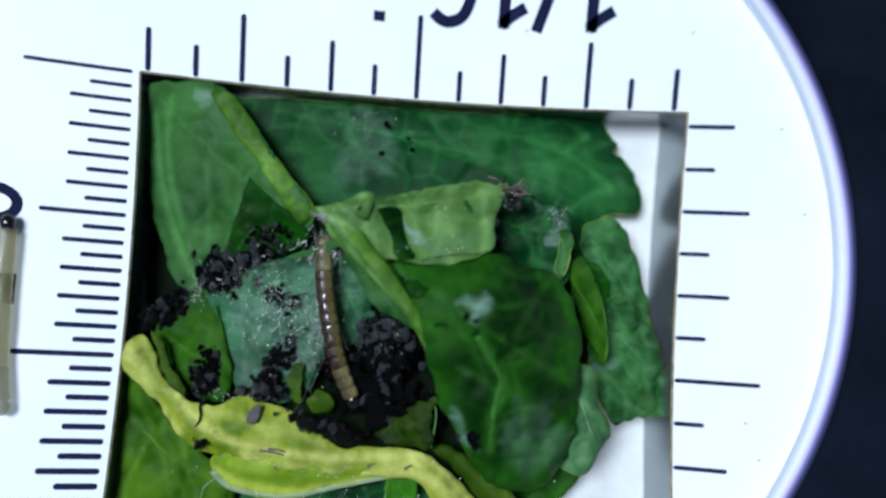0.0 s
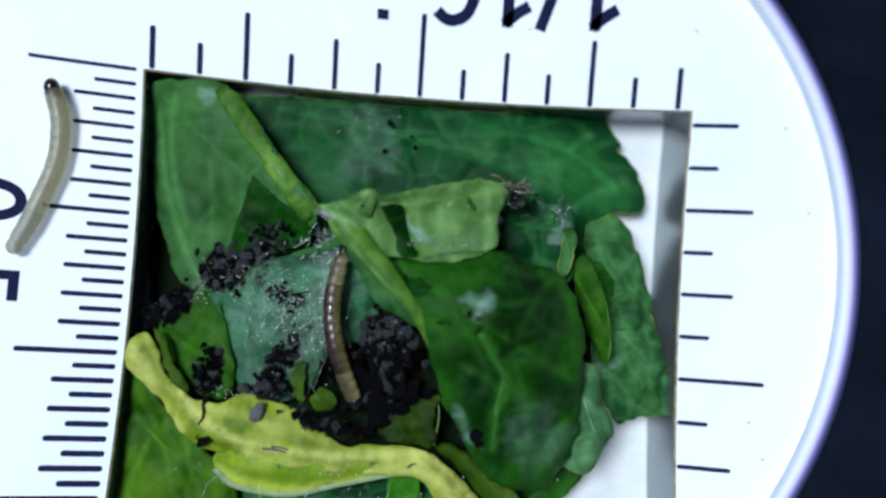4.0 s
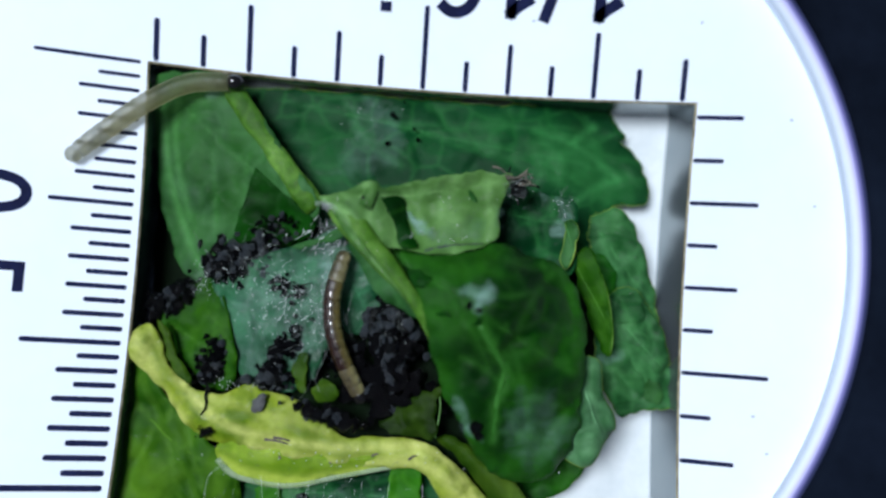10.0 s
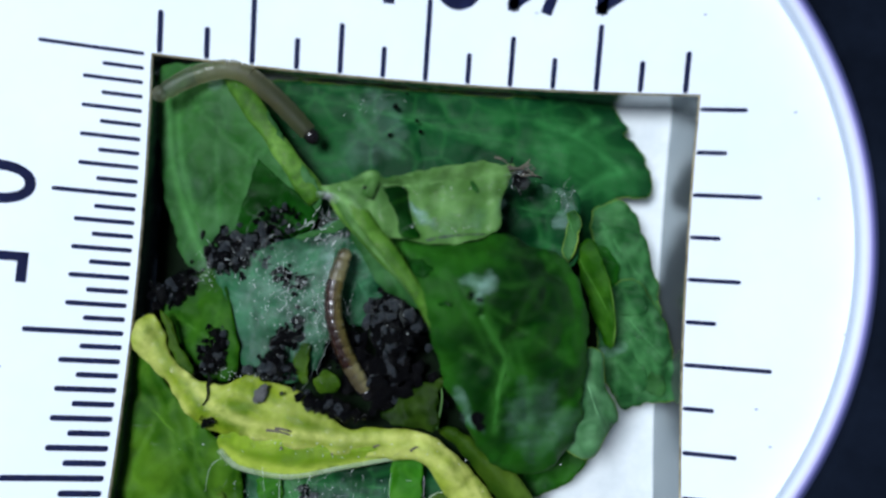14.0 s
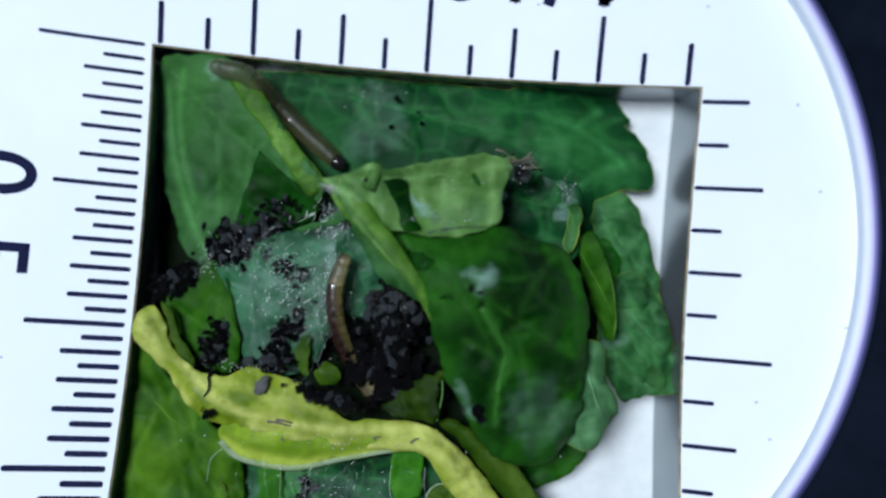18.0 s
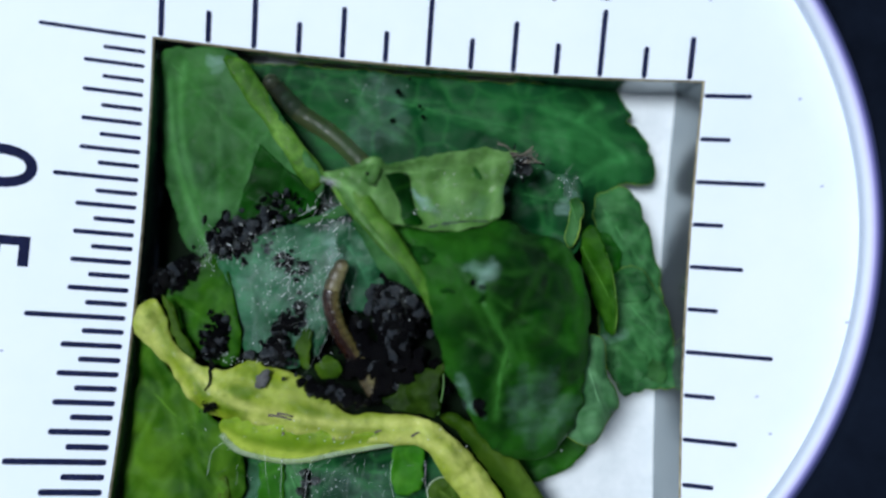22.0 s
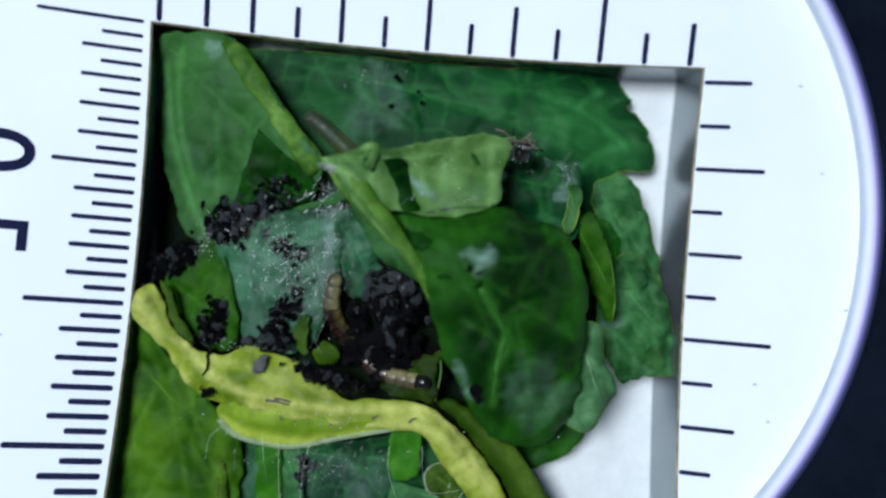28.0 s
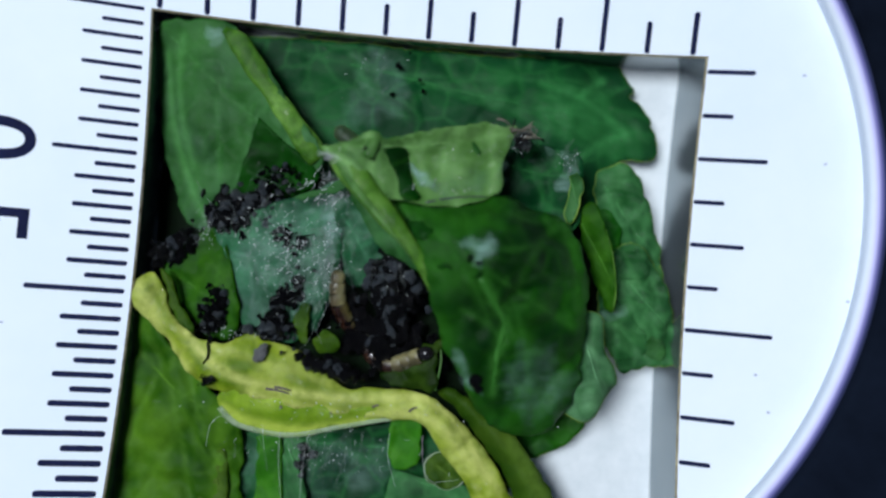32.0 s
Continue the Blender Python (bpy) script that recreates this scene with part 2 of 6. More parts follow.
FERN = leaf_skin("fern_green_leaf", (0.0040, 0.0300, 0.0008), (0.0140, 0.0720, 0.0020), (0.0420, 0.1400, 0.0060), patch=0.3, rough=0.4, mottle=0.6)
BRIGHTGREEN = leaf_skin("bright_green_leaf", (0.0130, 0.0900, 0.0020), (0.0300, 0.1500, 0.0050), (0.0700, 0.2300, 0.0150), patch=0.4, rough=0.4, mottle=0.6)
GRASS = leaf_skin("grass_green_leaf", (0.0090, 0.0500, 0.0015), (0.0300, 0.1050, 0.0035), (0.0800, 0.1900, 0.0110), patch=0.3, rough=0.4, mottle=0.6)
VEIN = plain("pale_vein", (0.020, 0.098, 0.010), (0.036, 0.140, 0.020), 1.5, 0.5, shine=0.12)
DIMVEIN = plain("dim_vein", (0.007, 0.055, 0.004), (0.016, 0.085, 0.008), 1.5, 0.5, shine=0.12)
MINT = plain("pale_mint_edge", (0.20, 0.31, 0.14), (0.40, 0.50, 0.32), 1.2, 0.35, shine=0.3, clear=0.5)
BRIGHTRIM = plain("bright_yellowed_edge", (0.060, 0.160, 0.012), (0.300, 0.420, 0.060), 0.4, 0.45, shine=0.2)
FRAY = plain("frayed_pale_edge", (0.20, 0.30, 0.14), (0.55, 0.62, 0.48), 1.5, 0.35, shine=0.4)
RIM = plain("yellowed_leaf_edge", (0.012, 0.080, 0.006), (0.240, 0.360, 0.045), 0.5, 0.45, shine=0.2)
FRASS = plain("black_frass", (0.0010, 0.0010, 0.0016), (0.009, 0.0088, 0.011), 4.0, 0.16, bump=1.0, far=0.16, shine=0.28)
ASH = plain("grey_frass", (0.008, 0.011, 0.015), (0.056, 0.066, 0.078), 3.0, 0.28, bump=0.9, far=0.12)
SILK = plain("white_silk", (0.40, 0.48, 0.46), (0.70, 0.76, 0.74), 1.5, 0.3, bump=0.4, clear=0.78)
# near-white base colour stands for specular glints; also on bright silk threads
BEAD = plain("glint_white", (0.55, 0.60, 0.58), (0.80, 0.84, 0.82), 3.0, 0.08, bump=0.1, coat=1.0)
BARK = plain("brown_debris", (0.045, 0.037, 0.026), (0.17, 0.145, 0.11), 2.0, 0.6, bump=0.8, far=0.1)


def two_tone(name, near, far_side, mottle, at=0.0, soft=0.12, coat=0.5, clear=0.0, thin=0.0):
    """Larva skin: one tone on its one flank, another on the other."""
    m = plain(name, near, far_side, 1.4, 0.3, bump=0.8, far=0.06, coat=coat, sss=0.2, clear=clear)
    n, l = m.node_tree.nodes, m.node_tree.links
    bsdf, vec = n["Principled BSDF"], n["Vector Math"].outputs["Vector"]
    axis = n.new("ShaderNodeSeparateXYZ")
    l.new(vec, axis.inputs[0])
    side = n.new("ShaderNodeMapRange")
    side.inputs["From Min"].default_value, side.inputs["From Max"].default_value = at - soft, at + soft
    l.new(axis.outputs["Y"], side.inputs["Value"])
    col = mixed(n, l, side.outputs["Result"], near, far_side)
    info = n.new("ShaderNodeObjectInfo")
    apart = n.new("ShaderNodeVectorMath")
    apart.operation = "MULTIPLY_ADD"
    l.new(info.outputs["Random"], apart.inputs[0])
    apart.inputs[1].default_value = (40, 30, 20)
    l.new(vec, apart.inputs[2])
    spots = grain(n, l, apart.outputs["Vector"], 2.4, 4.0)
    gloss = grain(n, l, apart.outputs["Vector"], 3.2, 2.0)
    l.new(ramp(n, l, gloss, [(0.45, (0.1 * coat,) * 3), (0.62, (1.3 * coat,) * 3)]), bsdf.inputs["Coat Weight"])
    l.new(mixed(n, l, mottle, col, ramp(n, l, spots, [(0.35, (0.3, 0.3, 0.3)), (0.7, (1.6, 1.6, 1.5))]), "MULTIPLY"), bsdf.inputs["Base Color"])
    if thin:
        glow = n.new("ShaderNodeBsdfTranslucent")
        glow.inputs["Color"].default_value = (0.88, 0.82, 0.48, 1)
        add = n.new("ShaderNodeMixShader")
        add.inputs[0].default_value = thin
        l.new(bsdf.outputs[0], add.inputs[1])
        l.new(glow.outputs[0], add.inputs[2])
        l.new(add.outputs[0], n["Material Output"].inputs["Surface"])
    return m


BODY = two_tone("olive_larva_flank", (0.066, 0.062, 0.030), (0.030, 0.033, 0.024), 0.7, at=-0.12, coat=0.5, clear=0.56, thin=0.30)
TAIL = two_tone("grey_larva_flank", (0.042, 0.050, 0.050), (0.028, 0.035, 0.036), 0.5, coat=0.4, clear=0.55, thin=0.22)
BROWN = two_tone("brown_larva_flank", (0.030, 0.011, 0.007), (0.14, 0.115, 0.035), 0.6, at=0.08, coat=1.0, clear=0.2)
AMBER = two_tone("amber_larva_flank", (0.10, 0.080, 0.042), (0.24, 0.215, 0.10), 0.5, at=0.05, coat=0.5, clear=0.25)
CAPSULE = plain("black_head_capsule", (0.004, 0.004, 0.005), (0.012, 0.010, 0.010), 2.0, 0.12, bump=0.5, coat=0.0)


# ---- mesh helpers, all in millimetres ----
def part(name, bm, material, parent, label=""):
    me = bpy.data.meshes.new(name)
    bm.to_mesh(me)
    bm.free()
    return hung(name, me, material, parent, label)


def hung(name, me, material, parent, label=""):
    if material:
        me.materials.append(material)
    ob = new(name, me)
    ob.parent = parent
    return tagged(ob, label)


def thing(name, label, category, group="", at=(0, 0, 0)):
    ob = new(name)
    ob.empty_display_size = 0.002
    ob.location = Vector(at) * MM
    return tagged(ob, label, category, group)


def shaded(me):
    me.polygons.foreach_set("use_smooth", [True] * len(me.polygons))
    return me


def mesh_of(name, verts, faces, smooth_it=True):
    me = bpy.data.meshes.new(name)
    me.from_pydata([tuple(c * MM for c in v) for v in verts], [], faces)
    me.validate()
    if smooth_it:
        shaded(me)
    return me


def glide(points, per=6, closed=False):
    """Catmull-Rom curve through points of any dimension."""
    p = np.array(points, float)
    n = len(p)
    out = []
    for i in range(n if closed else n - 1):
        a, b, c, d = (p[(i + k) % n] if closed else p[min(max(i + k, 0), n - 1)] for k in (-1, 0, 1, 2))
        for s in np.arange(per) / per:
            out.append(0.5 * (2 * b + (c - a) * s + (2 * a - 5 * b + 4 * c - d) * s * s + (3 * b - a - 3 * c + d) * s ** 3))
    if not closed:
        out.append(p[-1])
    return np.array(out)


def even(curve, step):
    """The same curve at even steps."""
    d = np.r_[0, np.cumsum(np.linalg.norm(np.diff(curve[:, :2], axis=0), axis=1))]
    at = np.linspace(0, d[-1], max(3, int(d[-1] / step)) + 1)
    return np.stack([np.interp(at, d, curve[:, k]) for k in range(curve.shape[1])], 1)


def surface(ctrl):
    """A smooth height over the plane that passes near the control points (thin plate)."""
    c = np.array(ctrl, float)
    n = len(c)

    def kern(q):
        r = np.linalg.norm(q[:, None, :] - c[None, :, :2], axis=2)
        return r * r * np.log(r + 1e-9)
    a = np.zeros((n + 3, n + 3))
    a[:n, :n] = kern(c[:, :2]) + np.eye(n) * 0.05
    a[:n, n:] = np.c_[np.ones(n), c[:, :2]]
    a[n:, :n] = a[:n, n:].T
    w = np.linalg.solve(a, np.r_[c[:, 2], 0, 0, 0])
    return lambda q: kern(np.atleast_2d(q)) @ w[:n] + np.c_[np.ones(len(np.atleast_2d(q))), np.atleast_2d(q)] @ w[n:]


def inside(q, ring):
    x, y = q[:, 0][:, None], q[:, 1][:, None]
    a, b = ring, np.roll(ring, -1, 0)
    cross = ((a[:, 1] > y) != (b[:, 1] > y)) & (x < (b[:, 0] - a[:, 0]) * (y - a[:, 1]) / (b[:, 1] - a[:, 1] + 1e-12) + a[:, 0])
    return cross.sum(1) % 2 == 1


def rumple(q, size, seed):
    return np.array([noise.noise(Vector((x / size, y / size, seed))) for x, y in q])


def sheet(parent, name, outline, inner, material, label="", step=0.3, crinkle=0.1, teeth=0.0, tooth=1.1, thick=0.12, roll=0.0, rim=None, seed=1.0, dome=0.0, ragged=0.07, veins=True, over=None):
    """A leaf blade: a rumpled sheet of some thickness in the given outline. roll: how far its edge bends down; dome: how far its middle swells.
    Returns the height function of its upper face."""
    from_edge = even(glide([*outline, outline[0]], 8), step)[:-1]
    ring = from_edge[:, :2].copy()
    tang = np.roll(ring, -1, 0) - np.roll(ring, 1, 0)
    out = np.stack([tang[:, 1], -tang[:, 0]], 1) / (np.linalg.norm(tang, axis=1)[:, None] + 1e-9)
    ring = ring + out * (ragged * (1.6 * rumple(ring, 0.9, seed + 11) + 1.3 * rumple(ring, 0.35, seed + 12)))[:, None]
    if teeth:
        tang = np.roll(ring, -1, 0) - np.roll(ring, 1, 0)
        nrm = np.stack([tang[:, 1], -tang[:, 0]], 1) / (np.linalg.norm(tang, axis=1)[:, None] + 1e-9)
        area = np.sum(ring[:, 0] * np.roll(ring[:, 1], -1) - ring[:, 1] * np.roll(ring[:, 0], -1))
        run = np.arange(len(ring)) * step / tooth
        saw = (run % 1.0) ** 0.6
        ring += nrm * np.sign(area) * (teeth * (saw - 0.5) * (0.6 + 0.8 * np.abs(rumple(ring, 2.0, seed + 7))))[:, None]
    base = surface([*[tuple(o) for o in outline], *inner])
    lo, hi = ring.min(0), ring.max(0)
    gx, gy = np.meshgrid(np.arange(lo[0], hi[0], step), np.arange(lo[1], hi[1], step * 0.87))
    gx = gx + (np.arange(gx.shape[0]) % 2)[:, None] * step / 2
    rng = np.random.RandomState(int(seed * 10))
    q = np.stack([gx.ravel(), gy.ravel()], 1)
    q = q + rng.uniform(-0.12, 0.12, q.shape) * step
    q = q[inside(q, ring)]
    gap = np.sqrt(((q[:, None] - ring[None]) ** 2).sum(2)).min(1)
    q, gap = q[gap > 0.45 * step], gap[gap > 0.45 * step]
    pts = np.r_[ring, q]
    gap = np.r_[np.zeros(len(ring)), gap]
    m = len(ring)
    from mathutils.geometry import delaunay_2d_cdt
    v2, _, tri, orig, _, _ = delaunay_2d_cdt([Vector(p) for p in pts], [(i, (i + 1) % m) for i in range(m)], [], 1, 1e-6)
    v2 = np.array([tuple(v) for v in v2])
    near = np.array([gap[o[0]] if o else 0.0 for o in orig])

    def height(p, g=None):
        p = np.atleast_2d(np.array(p, float))[:, :2]
        if over:
            return over(p) + 0.05
        g = np.sqrt(((p[:, None] - ring[None]) ** 2).sum(2)).min(1) if g is None else g
        z = base(p) - roll * np.exp(-g / 0.45) + dome * (1 - np.exp(-g / 0.7))
        crease = np.maximum(0, 1 - 7 * np.abs(rumple(p + 0.35 * rumple(p, 1.2, seed + 9)[:, None], 2.6, seed + 5)))
        return z + crinkle * (rumple(p, 2.1, seed) + 0.6 * rumple(p, 0.85, seed + 3) + 0.25 * rumple(p, 0.4, seed + 4) - 0.55 * crease)
    z = height(v2, near)
    k = len(v2)
    t = thick * (0.35 + 0.65 * np.minimum(near / 0.4, 1))
    verts = [*np.c_[v2, z], *np.c_[v2, z - t]]
    faces, count = [], {}
    for f in tri:
        a = v2[f[1]] - v2[f[0]]
        b = v2[f[2]] - v2[f[0]]
        f = tuple(f) if a[0] * b[1] - a[1] * b[0] > 0 else tuple(reversed(f))
        faces.append(f)
        faces.append(tuple(i + k for i in reversed(f)))
        for i in range(3):
            e = (f[i], f[(i + 1) % 3])
            count[e] = 1
    for (i, j) in count:
        if (j, i) not in count:
            faces.append((j, i, i + k, j + k))
    height.blade = hung(name, mesh_of(name, verts, faces), material, parent, label)
    inset = height.blade.data.attributes.new("inset", "FLOAT", "POINT")
    inset.data.foreach_set("value", np.tile(np.clip(near / 0.3, 0, 1), 2)[:len(inset.data)])
    if veins:
        ends = np.array([o[:2] for o in outline], float)
        mid, far = ends.mean(0), len(ends) // 2
        a, z = mid + (ends[0] - mid) * 0.85, mid + (ends[far] - mid) * 0.85
        lines = [(a, (a + z) / 2 + 0.3 * (mid - (a + z) / 2), z)]
        for k, s in ((far // 2, 0.35), (far // 2, 0.65), (far + far // 2, 0.3), (far + far // 2, 0.6)):
            root = a + (z - a) * s
            tip = root + (mid + (ends[k % len(ends)] - mid) * 0.8 - root) * 0.8 + (z - a) * 0.12
            lines.append((root, (root + tip) / 2 + (z - a) * 0.04, tip))
        ribs(parent, height, lines, 0.035, 0.015, DIMVEIN)
        c = even(glide(lines[0], 6), 0.2)
        stem = tube(parent, "midrib", np.c_[c, height(c) - 0.068], 0.06, 0.025, material, sides=7, flat=0.4).data
        stem.attributes.new("vein", "FLOAT", "POINT").data.foreach_set("value", [0.7] * len(stem.vertices))
    if rim:
        loop = np.r_[ring, ring[:1]]
        tube(parent, "leaf_edge", np.c_[loop, height(loop) - 0.04], 0.03, 0.03, rim, sides=5)
    return height


def tint(height, name, lines, width, amount, depth=0.0):
    """Marks a blade along lines: vein colour, or a paler or deeper green that in places stands for light or shade, and
    a slight groove.
    """
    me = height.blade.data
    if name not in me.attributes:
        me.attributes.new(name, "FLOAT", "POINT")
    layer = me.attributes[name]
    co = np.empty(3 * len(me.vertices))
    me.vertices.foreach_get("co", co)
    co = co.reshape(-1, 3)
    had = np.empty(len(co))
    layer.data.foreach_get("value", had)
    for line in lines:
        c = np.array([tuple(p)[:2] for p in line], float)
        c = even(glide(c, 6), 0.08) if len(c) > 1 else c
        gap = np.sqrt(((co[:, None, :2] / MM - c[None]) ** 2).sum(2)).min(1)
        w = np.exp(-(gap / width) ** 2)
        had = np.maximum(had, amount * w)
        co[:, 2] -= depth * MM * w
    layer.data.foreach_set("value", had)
    me.vertices.foreach_set("co", co.ravel())
    me.update()


def tube(parent, name, points, r0, r1, material, sides=7, flat=1.0, label="", bulge=None):
    """A tapering tube along a line. flat squeezes it in height."""
    p = np.array(points, float)
    n = len(p)
    verts, faces = [], []
    for i in range(n):
        d = p[min(i + 1, n - 1)] - p[max(i - 1, 0)]
        d = d / (np.linalg.norm(d) + 1e-9)
        side = np.cross(d, (0.0, 0.0, 1.0))
        side = side / (np.linalg.norm(side) + 1e-9)
        up = np.cross(side, d)
        r = r0 + (r1 - r0) * i / max(n - 1, 1)
        if bulge is not None:
            r *= bulge(i / max(n - 1, 1))
        for s in range(sides):
            a = 2 * math.pi * s / sides
            verts.append(p[i] + side * math.cos(a) * r + up * math.sin(a) * r * flat)
    for i in range(n - 1):
        for s in range(sides):
            a, b = i * sides + s, i * sides + (s + 1) % sides
            faces.append((a, b, b + sides, a + sides))
    faces.append(tuple(reversed(range(sides))))
    faces.append(tuple(range((n - 1) * sides, n * sides)))
    return hung(name, mesh_of(name, verts, faces), material, parent, label)


def ribs(parent, height, lines, r0, r1, material, lift=0.0, name="vein"):
    """Veins that lie half sunk in a blade."""
    if material in (VEIN, DIMVEIN, None):
        tint(height, "vein", lines, 1.5 * r0 + 0.05, 0.38 if material == DIMVEIN else 0.95 if material is None else 0.75, 0.05)
        if material != VEIN:
            return
        lift -= 0.07
    for line in lines:
        c = even(glide([tuple(p)[:2] for p in line], 6), 0.25)
        z = height(c) + lift
        tube(parent, name, np.c_[c, z], r0 * 1.5, r1 * 1.5, material, sides=8, flat=0.28)


def blob(seed, squash=1.0, rough=0.35, detail=2):
    """A lumpy grain of about unit radius."""
    bm = bmesh.new()
    bmesh.ops.create_icosphere(bm, subdivisions=detail, radius=1.0)
    for v in bm.verts:
        k = 1 + rough * noise.noise(v.co * 1.3 + Vector((seed * 7.1, seed * 3.3, seed)))
        v.co *= k
        v.co.z *= squash
        v.co *= MM
    me = bpy.data.meshes.new("grain")
    bm.to_mesh(me)
    bm.free()
    return shaded(me)


# ---- the setting: table and paper ----
def slab(name, x0, y0, x1, y1, z0, z1, material, parent=None, bevel=0.0):
    bm = bmesh.new()
    bmesh.ops.create_cube(bm, size=1.0)
    for v in bm.verts:
        v.co = Vector(((x0 + x1) / 2 + v.co.x * (x1 - x0), (y0 + y1) / 2 + v.co.y * (y1 - y0), (z0 + z1) / 2 + v.co.z * (z1 - z0))) * MM
    if bevel:
        bmesh.ops.bevel(bm, geom=bm.edges[:], offset=bevel * MM, segments=2, affect="EDGES")
    return part(name, bm, material, parent)


FLOOR = -2.2
tagged(slab("table", -400, -300, 400, 300, FLOOR - 20.3, FLOOR - 0.3, TABLE, bevel=2), "plain grey laminate table top under the sheet of paper", "table", kind="structure")
tagged(slab("paper", -105, -74, 105, 74, FLOOR - 0.3, FLOOR, PAPER), "white sheet of paper lying on the table", "paper")

# ---- the measuring loupe's base, with its square window ----
LOUPE = Vector((0.75, -1.03))
LEFT, RIGHT, TOP, BOTTOM = -9.86, 10.13, 7.17, -13.2
SIXTEENTH = 1.5875


def bowed(x, y):
    """The rule's marks as the loupe draws them: straight lines bow slightly inwards."""
    d = Vector((x, y)) - LOUPE
    p = LOUPE + d * (1 + 0.392e-3 * d.length_squared)
    return p.x, p.y


tester = thing("measuring_plate", "white enamelled measuring plate with a square window and black rule marks", "measuring plate", at=(0, 0, FLOOR))


def on_plate(verts):
    return [(x, y, z - FLOOR) for x, y, z in verts]


def base_plate():
    n = 28
    corners = [(LEFT, TOP), (LEFT, BOTTOM), (RIGHT, BOTTOM), (RIGHT, TOP)]
    outer = [(-27, 25), (-27, -27), (29, -27), (29, 25)]
    hole, out = [], []
    for i in range(4):
        a, b, c, d = corners[i], corners[(i + 1) % 4], outer[i], outer[(i + 1) % 4]
        for k in range(n):
            s = k / n
            hole.append(bowed(a[0] + (b[0] - a[0]) * s, a[1] + (b[1] - a[1]) * s))
            out.append((c[0] + (d[0] - c[0]) * s, c[1] + (d[1] - c[1]) * s))
    m = len(hole)
    mid = np.mean(hole, 0)

    def ring(pts, z, grow=0.0):
        return [(x + grow * np.sign(x - mid[0]) * (abs(x - mid[0]) > 8), y + grow * np.sign(y - mid[1]) * (abs(y - mid[1]) > 8), z) for x, y in pts]
    rows = [ring(out, FLOOR), ring(out, -0.15), ring(out, 0.0, -0.15), ring(hole, 0.0, 0.07)]
    verts = [v for r in rows for v in r]
    faces = [(r * m + i, r * m + (i + 1) % m, (r + 1) * m + (i + 1) % m, (r + 1) * m + i) for r in range(3) for i in range(m)]
    body = hung("base", mesh_of("base", on_plate(verts), faces, False), PLATE, tester)
    rows = [ring(hole, 0.0, 0.07), ring(hole, -0.07, 0.0)]
    verts = [v for r in rows for v in r]
    faces = [(i, (i + 1) % m, m + (i + 1) % m, m + i) for i in range(m)]
    hung("window_rim", mesh_of("window_rim", on_plate(verts), faces, False), BRASS, tester, "thin brass-toned edge of the window, mostly standing for a lens colour fringe")
    foot = [(x - (0.45 if x > RIGHT - 0.4 else 0.0), y) for x, y in hole]
    rows = [ring(hole, -0.07), ring(foot, FLOOR)]
    verts = [v for r in rows for v in r]
    hung("window_wall", mesh_of("window_wall", on_plate(verts), faces, False), STEEL, tester, "satin grey inner wall of the window")
    return body


base = base_plate()


def mark(name, x0, y0, x1, y1, width, material=INK):
    """A printed line, a hair proud of the plate."""
    d = Vector((x1 - x0, y1 - y0)).normalized() * width / 2
    s = Vector((-d.y, d.x))
    flat = []
    tip = min(0.45 * width / math.hypot(x1 - x0, y1 - y0), 0.2)
    for u, wide in ((0, 0.45), (tip * 0.3, 0.8), (tip, 1), (0.5, 1), (1 - tip, 1), (1 - tip * 0.3, 0.8), (1, 0.45)):
        c = Vector((x0 + (x1 - x0) * u, y0 + (y1 - y0) * u))
        flat += [bowed(*(c + s * wide)), bowed(*(c - s * wide))]
    verts = [(x, y, z) for z in (-0.03, 0.012) for x, y in flat]
    n = len(flat)
    faces = []
    for k in range(6):
        a = 2 * k
        faces += [(a + n, a + 1 + n, a + 3 + n, a + 2 + n), (a, a + 2, a + 2 + n, a + n), (a + 1, a + 1 + n, a + 3 + n, a + 3)]
    faces += [(0, n, n + 1, 1), (n - 2, n - 1, 2 * n - 1, 2 * n - 2)]
    return hung(name, mesh_of(name, on_plate(verts), faces, False), material, base)


def top_reach(i):
    return 1.5 if i in (0, 12) else 3.0 if i % 8 == 6 else 2.38 if i % 4 == 2 else 1.82 if i % 2 == 0 else 1.12


def side_reach(i):
    return 1.62 if i == 0 else 2.94 if i % 8 == 6 else 2.35 if i % 4 == 2 else 1.82 if i % 2 == 0 else 1.05


def millimetre_reach(i):
    return {0: 3.40, 10: 2.74}.get(i, 3.2 if i % 10 == 0 else 1.36 if i % 2 else 1.97)


for i in range(13):
    mark("inch_mark", (i - 6) * SIXTEENTH * 1.012, TOP + 0.09, (i - 6) * SIXTEENTH * 1.012, TOP + 0.09 + top_reach(i), 0.19)
for i in range(13):
    y = 6.69 - i * SIXTEENTH * 0.989
    mark("inch_mark", RIGHT + 0.09, y, RIGHT + 0.09 + side_reach(i), y, 0.155)
for i in range(40):
    y = 7.16 - 0.5012 * i - 0.10 * min(1.0, i / 9)
    mark("millimetre_mark", LEFT - 0.28, y, LEFT - 0.28 - millimetre_reach(i), y, 0.13 + 0.0026 * i)

spot = (-15.76, 8.28, 0.00)
mark("printed_dot", spot[0] - 0.1, spot[1], spot[0] + 0.1, spot[1], 0.2, FADED)


for spot in ((14.42, 3.57, 0.00), (15.47, -1.22, 0.00), (13.13, -5.37, 0.00), (12.68, -4.11, 0.00), (4.00, 9.95, 0.00), (10.06, 10.04, 0.00), (-13.86, -4.30, 0.00), (13.43, 6.63, 0.00)):
    mark("dust_speck", spot[0] - 0.06, spot[1], spot[0] + 0.05, spot[1] + 0.02, 0.08, FADED)


